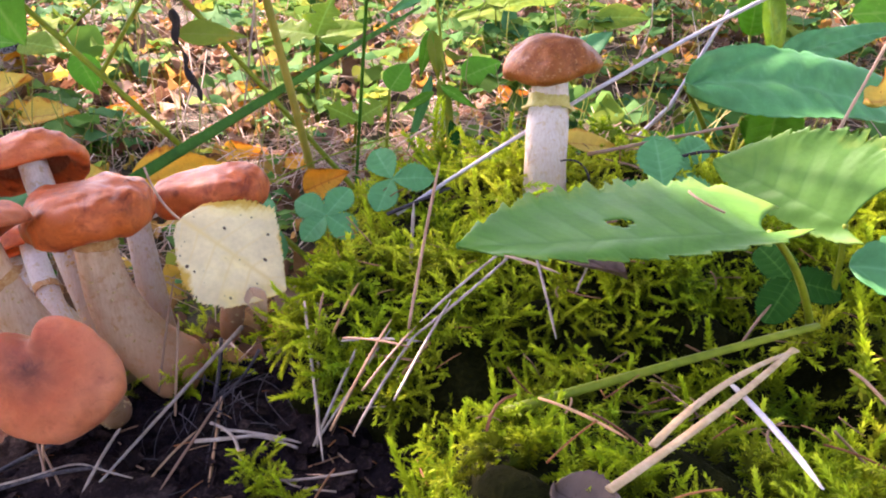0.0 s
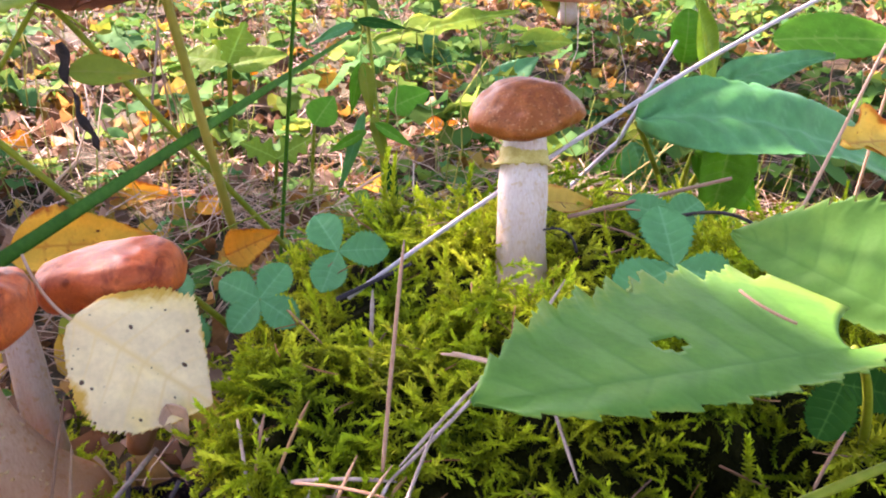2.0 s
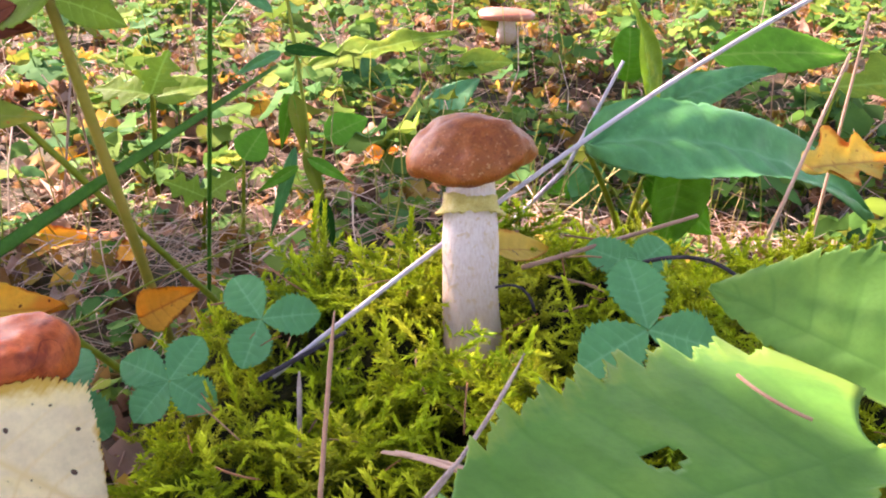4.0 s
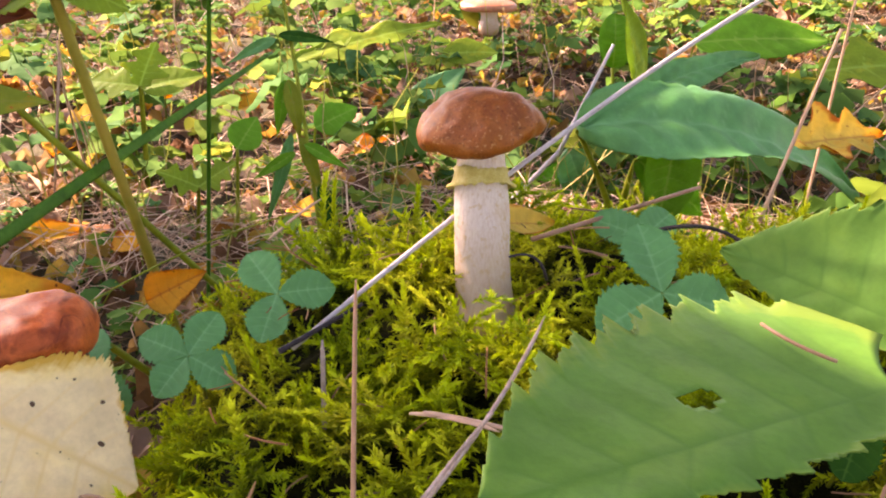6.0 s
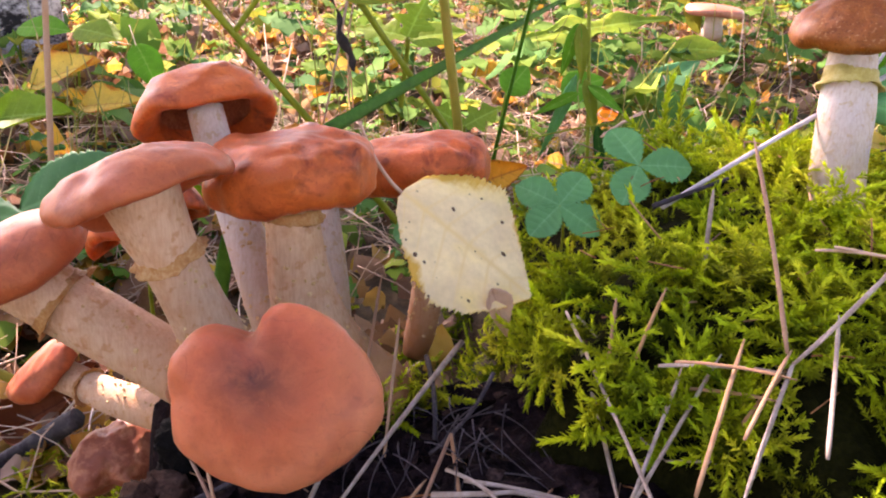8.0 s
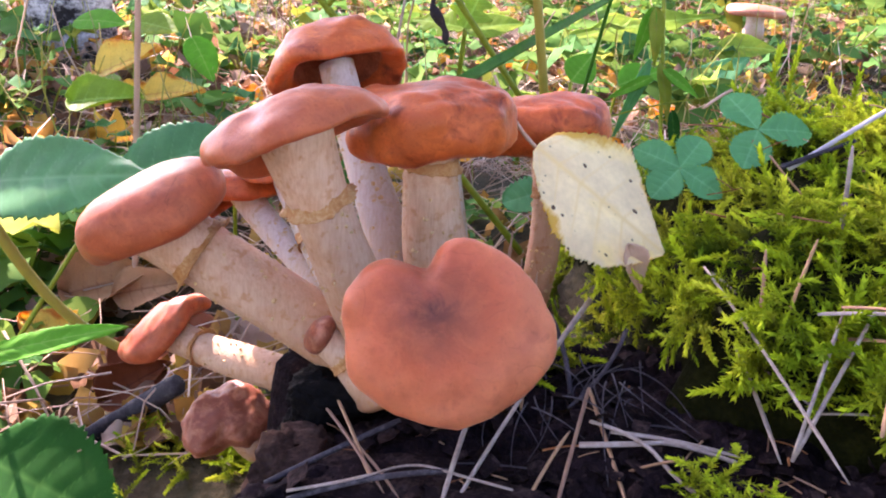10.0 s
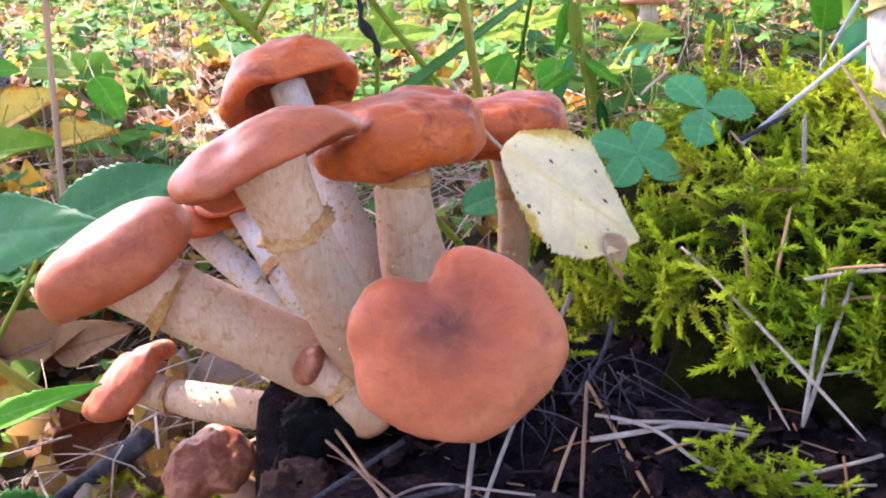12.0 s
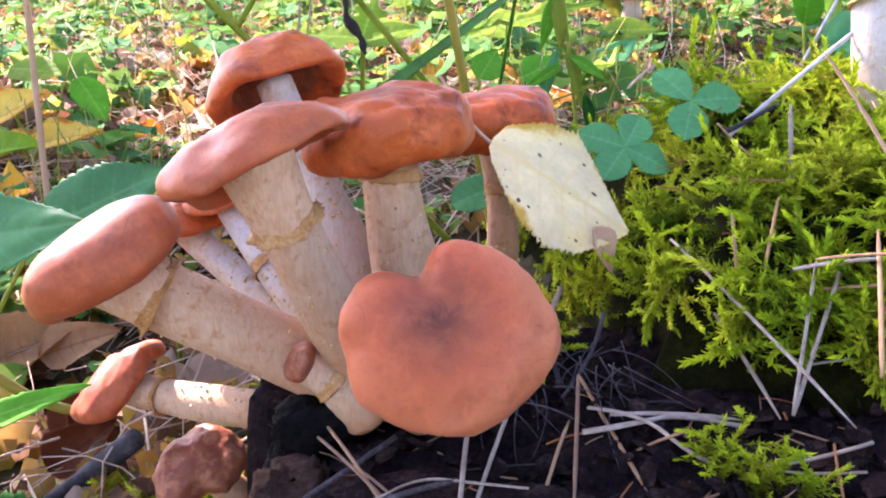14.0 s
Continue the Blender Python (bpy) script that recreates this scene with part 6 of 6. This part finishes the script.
# yellow and orange fallen leaves lying about behind the bank
for x, y, spin, ln, m in ((-0.19, 0.86, 0.4, 0.045, YELLOWLEAF), (-0.09, 0.78, 2.2, 0.040, ORANGELEAF), (-0.23, 1.08, 1.2, 0.055, YELLOWLEAF), (0.03, 0.88, 5.2, 0.040, YELLOWLEAF), (-0.34, 1.02, 3.4, 0.050, ORANGELEAF), (0.10, 1.05, 0.9, 0.050, ORANGELEAF),
                          (-0.02, 1.22, 2.8, 0.055, YELLOWLEAF), (-0.50, 1.00, 0.2, 0.060, YELLOWLEAF), (-0.62, 1.22, 1.7, 0.065, ORANGELEAF), (0.20, 0.82, 4.0, 0.038, ORANGELEAF), (-0.15, 1.35, 4.4, 0.060, YELLOWLEAF), (-0.36, 0.80, 5.6, 0.042, YELLOWLEAF)):
    z = float(ground_z(x, y)) + 0.016
    t2 = thing("fallen_leaf", (x, y, z), ("yellow" if m is YELLOWLEAF else "orange") + " fallen birch leaf lying on straw and litter", "leaf", "fallen leaves")
    part("blade", leaf_mesh("blade", ln, ln * 0.72, m, "birch", 0.25, 0.2, 0.15, 13, 0.07, 6, 30, 6, int(spin * 10), 0.03), t2, "", aim((x, y, z), (math.cos(spin), math.sin(spin), 0.15), (-0.15, -0.45, 0.85)))

# larger leaves of the background that stand out
for at, way, face, ln, wd, m, kd, lb in (
        ((-0.115, 1.00, 0.088), (-0.9, 0.2, 0.14), (0, -0.55, 0.8), 0.060, 0.050, LIMELEAF, "lobed", "bright lime-green sunlit leaf of a low herb"), ((-0.115, 1.00, 0.088), (0.25, 0.4, 0.65), (0, -0.75, 0.6), 0.050, 0.052, LIMELEAF, "lobed", "bright lime-green sunlit leaf of a low herb"),
        ((-0.113, 1.00, 0.086), (0.95, 0.0, 0.25), (0, -0.55, 0.8), 0.060, 0.040, LIMELEAF, "ovate", "bright lime-green sunlit leaf of a low herb"),
        ((-0.045, 0.82, 0.040), (-0.55, -0.1, 0.35), (0, -0.6, 0.8), 0.034, 0.034, LIMELEAF, "lobed", "bright green lobed leaf of a low herb"), ((-0.045, 0.82, 0.040), (0.6, 0.1, 0.40), (0, -0.6, 0.8), 0.036, 0.034, LIMELEAF, "lobed", "bright green lobed leaf of a low herb"), ((-0.012, 0.82, 0.070), (0.35, 0.2, 0.5), (0, -0.8, 0.5), 0.030, 0.030, GREENLEAF, "ovate", "bright green rounded leaf of a low herb"), ((0.05, 1.00, 0.04), (0.7, 0.2, 0.3), (0.2, -0.7, 0.7), 0.05, 0.04, GREENLEAF, "ovate", "bright green rounded leaf of a low herb"),
        ((0.172, 1.30, -0.030), (0.72, 0.0, 0.66), (-0.4, -0.7, 0.6), 0.115, 0.062, BLUELEAF, "ovate", "upright blue-green leaf of a low herb"), ((0.02, 1.50, 0.025), (0.95, 0.05, 0.30), (0, -0.5, 0.9), 0.25, 0.085, LIMELEAF, "lobed", "long pale green sunlit frond"),
        ((0.26, 1.50, 0.03), (0.7, -0.2, 0.1), (0, -0.5, 0.9), 0.09, 0.07, LIMELEAF, "ovate", "sunlit yellow-green lobed leaf"), ((0.62, 1.35, 0.06), (0.8, -0.2, 0.1), (0, -0.5, 0.9), 0.20, 0.12, GREENLEAF, "ovate", "green leaf of a low herb"),
        ((0.70, 1.15, 0.05), (0.8, -0.1, 0.1), (0, -0.5, 0.9), 0.20, 0.12, LIMELEAF, "lobed", "yellow-green lobed leaf of a low herb"), ((-0.62, 1.15, 0.05), (0.8, -0.2, 0.1), (0, -0.5, 0.9), 0.075, 0.05, GREENLEAF, "ovate", "green toothed leaf by a birch"),
        ((-0.52, 1.10, 0.06), (0.6, -0.2, 0.0), (0, -0.5, 0.9), 0.065, 0.05, LIMELEAF, "ovate", "pale green leaf by a birch"), ((-0.44, 1.08, 0.05), (0.3, -0.2, -0.4), (0.6, -0.7, 0.3), 0.06, 0.042, GREENLEAF, "ovate", "drooping green leaf by a birch")):
    t2 = thing("herb_leaf", (at[0], at[1], -0.02), lb, "plant", "bright herb leaves")
    part("stalk", rod("stalk", (at[0] - 0.01, at[1] + 0.01, -0.03), at, 0.0020, 0.0014, STEM), t2)
    part("leaf", leaf_mesh("leaf", ln, wd, m, kd, 0.10, 0.12, 0.0, 14, 0.07, 7, 48, 8, int(ln * 600), 0.006), t2, "", aim(at, way, face))

# pale bracket-like cap far off
mushroom((0.43, 1.93, 0.0), (0.43, 1.93, 0.03), (0.43, 1.93, 0.062), 0.022, 0.018, dict(R=0.062, h=0.016, edge=0.008, lobes=0.04, wave=0.05, power=2.2, stem=0.3), (0.05, 0.02, 1), None,
         (CAP_PALE, STIPE_WHITE, RING, GILL_PALE), "pale pinkish mushroom far back on the floor", 18, 0.0, "mushrooms on the floor")


# ---- trees ----
def tree(x, y, r, height, bark, crown_z, crown_r, leaves, label, seed, lean=0.0, loose=0.20, big=1.0):
    rg = np.random.RandomState(seed)
    z0 = float(ground_z(x, y)) - 0.1
    th = thing("tree", (x, y, z0), label, "tree", "forest trees")
    top = (x + lean, y, z0 + height)
    V, F, al = tube(bezier((x, y, z0), (x + lean * 0.3 + 0.05, y, z0 + height * 0.5), top, 40), r * np.linspace(1.0, 0.25, 40) ** 0.8 * (1 + 0.5 * np.exp(-np.linspace(0, 40, 40) * 0.6)), 28, 1.0, seed, 0.10)
    part("trunk", quad_mesh("trunk", V, F, bark, {"along": al}), th)
    centres = []
    for k in range(9):
        a = k * 2.4 + rg.rand()
        h = crown_z + (height - crown_z) * k / 9
        ln = crown_r * (0.75 + 0.35 * rg.rand()) * (1.1 - 0.6 * k / 9)
        p0 = np.array((x + lean * h / height, y, z0 + h))
        p1 = p0 + np.array((math.cos(a) * ln, math.sin(a) * ln, ln * 0.35))
        part("limb", rod("limb", p0, p1, r * 0.28, r * 0.06, bark, (0, 0, ln * 0.1)), th)
        for q in (0.45, 0.65, 0.85, 1.0):
            centres.append(p0 + (p1 - p0) * q)
    V0, F0, _ = flat_leaf(1, 2, 1, 40)
    Vs, Fs, n = [], [], 0
    for _ in range(leaves):
        c = centres[rg.randint(len(centres))] + rg.randn(3) * crown_r * loose
        m = turn_to((rg.randn() * 0.7, rg.randn() * 0.7, 1), rg.rand() * 6.28, rg.uniform(0.073, 0.135) * big)
        Vs.append(V0 @ m.T + c)
        Fs.append(F0 + n)
        n += len(V0)
    part("crown", quad_mesh("crown", np.concatenate(Vs), np.concatenate(Fs), CANOPY), th)
    return th


tree(-0.715, 1.31, 0.046, 7.0, BIRCH, 2.6, 1.5, 5200, "birch with white and black bark standing in litter", 1)
# trees from here on are out of view, added to shade and dapple
tree(-2.46, 3.31, 0.036, 8.9, TREEBARK, 2.74, 0.42, 1600, "tree with dark rough bark, out of view, added for shade", 2, 0.0, 0.32, 1.34)
# unseen young tree, put there to shade the floor behind the bank
tree(-1.00, 3.16, 0.03, 2.9, TREEBARK, 1.76, 0.26, 650, "young tree with a loose crown, out of view, added for shade", 8, 0.0, 0.34, 0.9)
tree(-6.8, 4.2, 0.14, 9.0, TREEBARK, 3.2, 1.6, 1500, "tree with dark rough bark, out of view, added for shade", 3)
tree(1.3, 4.6, 0.12, 8.0, TREEBARK, 3.2, 1.8, 5000, "tree with dark rough bark, out of view, added for shade", 4)
tree(0.2, 6.6, 0.15, 9.0, TREEBARK, 3.4, 1.8, 5000, "tree with dark rough bark, out of view, added for shade", 5)
# this second birch is unseen too and added for its shade
tree(2.6, 2.8, 0.10, 7.0, BIRCH, 3.0, 1.7, 5000, "birch with white and black bark standing in litter", 6)
tree(-1.8, 7.5, 0.15, 9.0, TREEBARK, 3.4, 1.8, 4000, "tree with dark rough bark, out of view, added for shade", 7)
# ring of unseen trees added to hold back low sky light
for k in range(13):
    a = k * 2 * math.pi / 13 + 0.2
    if 0.10 < (a - math.pi / 2) % (2 * math.pi) < 1.25:
        continue
    d = 6.5 + 1.5 * math.sin(k * 2.7)
    tree(math.cos(a) * d, math.sin(a) * d + 0.4, 0.10, 6.0, TREEBARK, 0.7, 1.6, 1200, "dark tree with low leafy branches, out of view, added to cut sky light", 20 + k, 0.0, 0.35, 2.1)
# flakes of bark and rot strewn over the stump
flake_t = [flat_leaf(2, 3, k % 3, 60 + k) for k in range(6)]
places = []
for _ in range(900):
    x, y = rng.uniform(-0.13, 0.09), rng.uniform(0.20, 0.385)
    if float(wood_mask(x, y)) > 0.5 and float(bank_mask(x, y)) < 0.5:
        places.append((rng.randint(6), np.array((x, y, float(wood_z(x, y)) + 0.0012 + 0.002 * rng.rand())), turn_to((rng.randn() * 0.5, rng.randn() * 0.5, 1), rng.rand() * 6.28, rng.uniform(0.002, 0.010))))
scatter("bark_crumbs", flake_t, places, BARK, "dark crumbs of bark strewn over rotten wood", "bark crumbs")
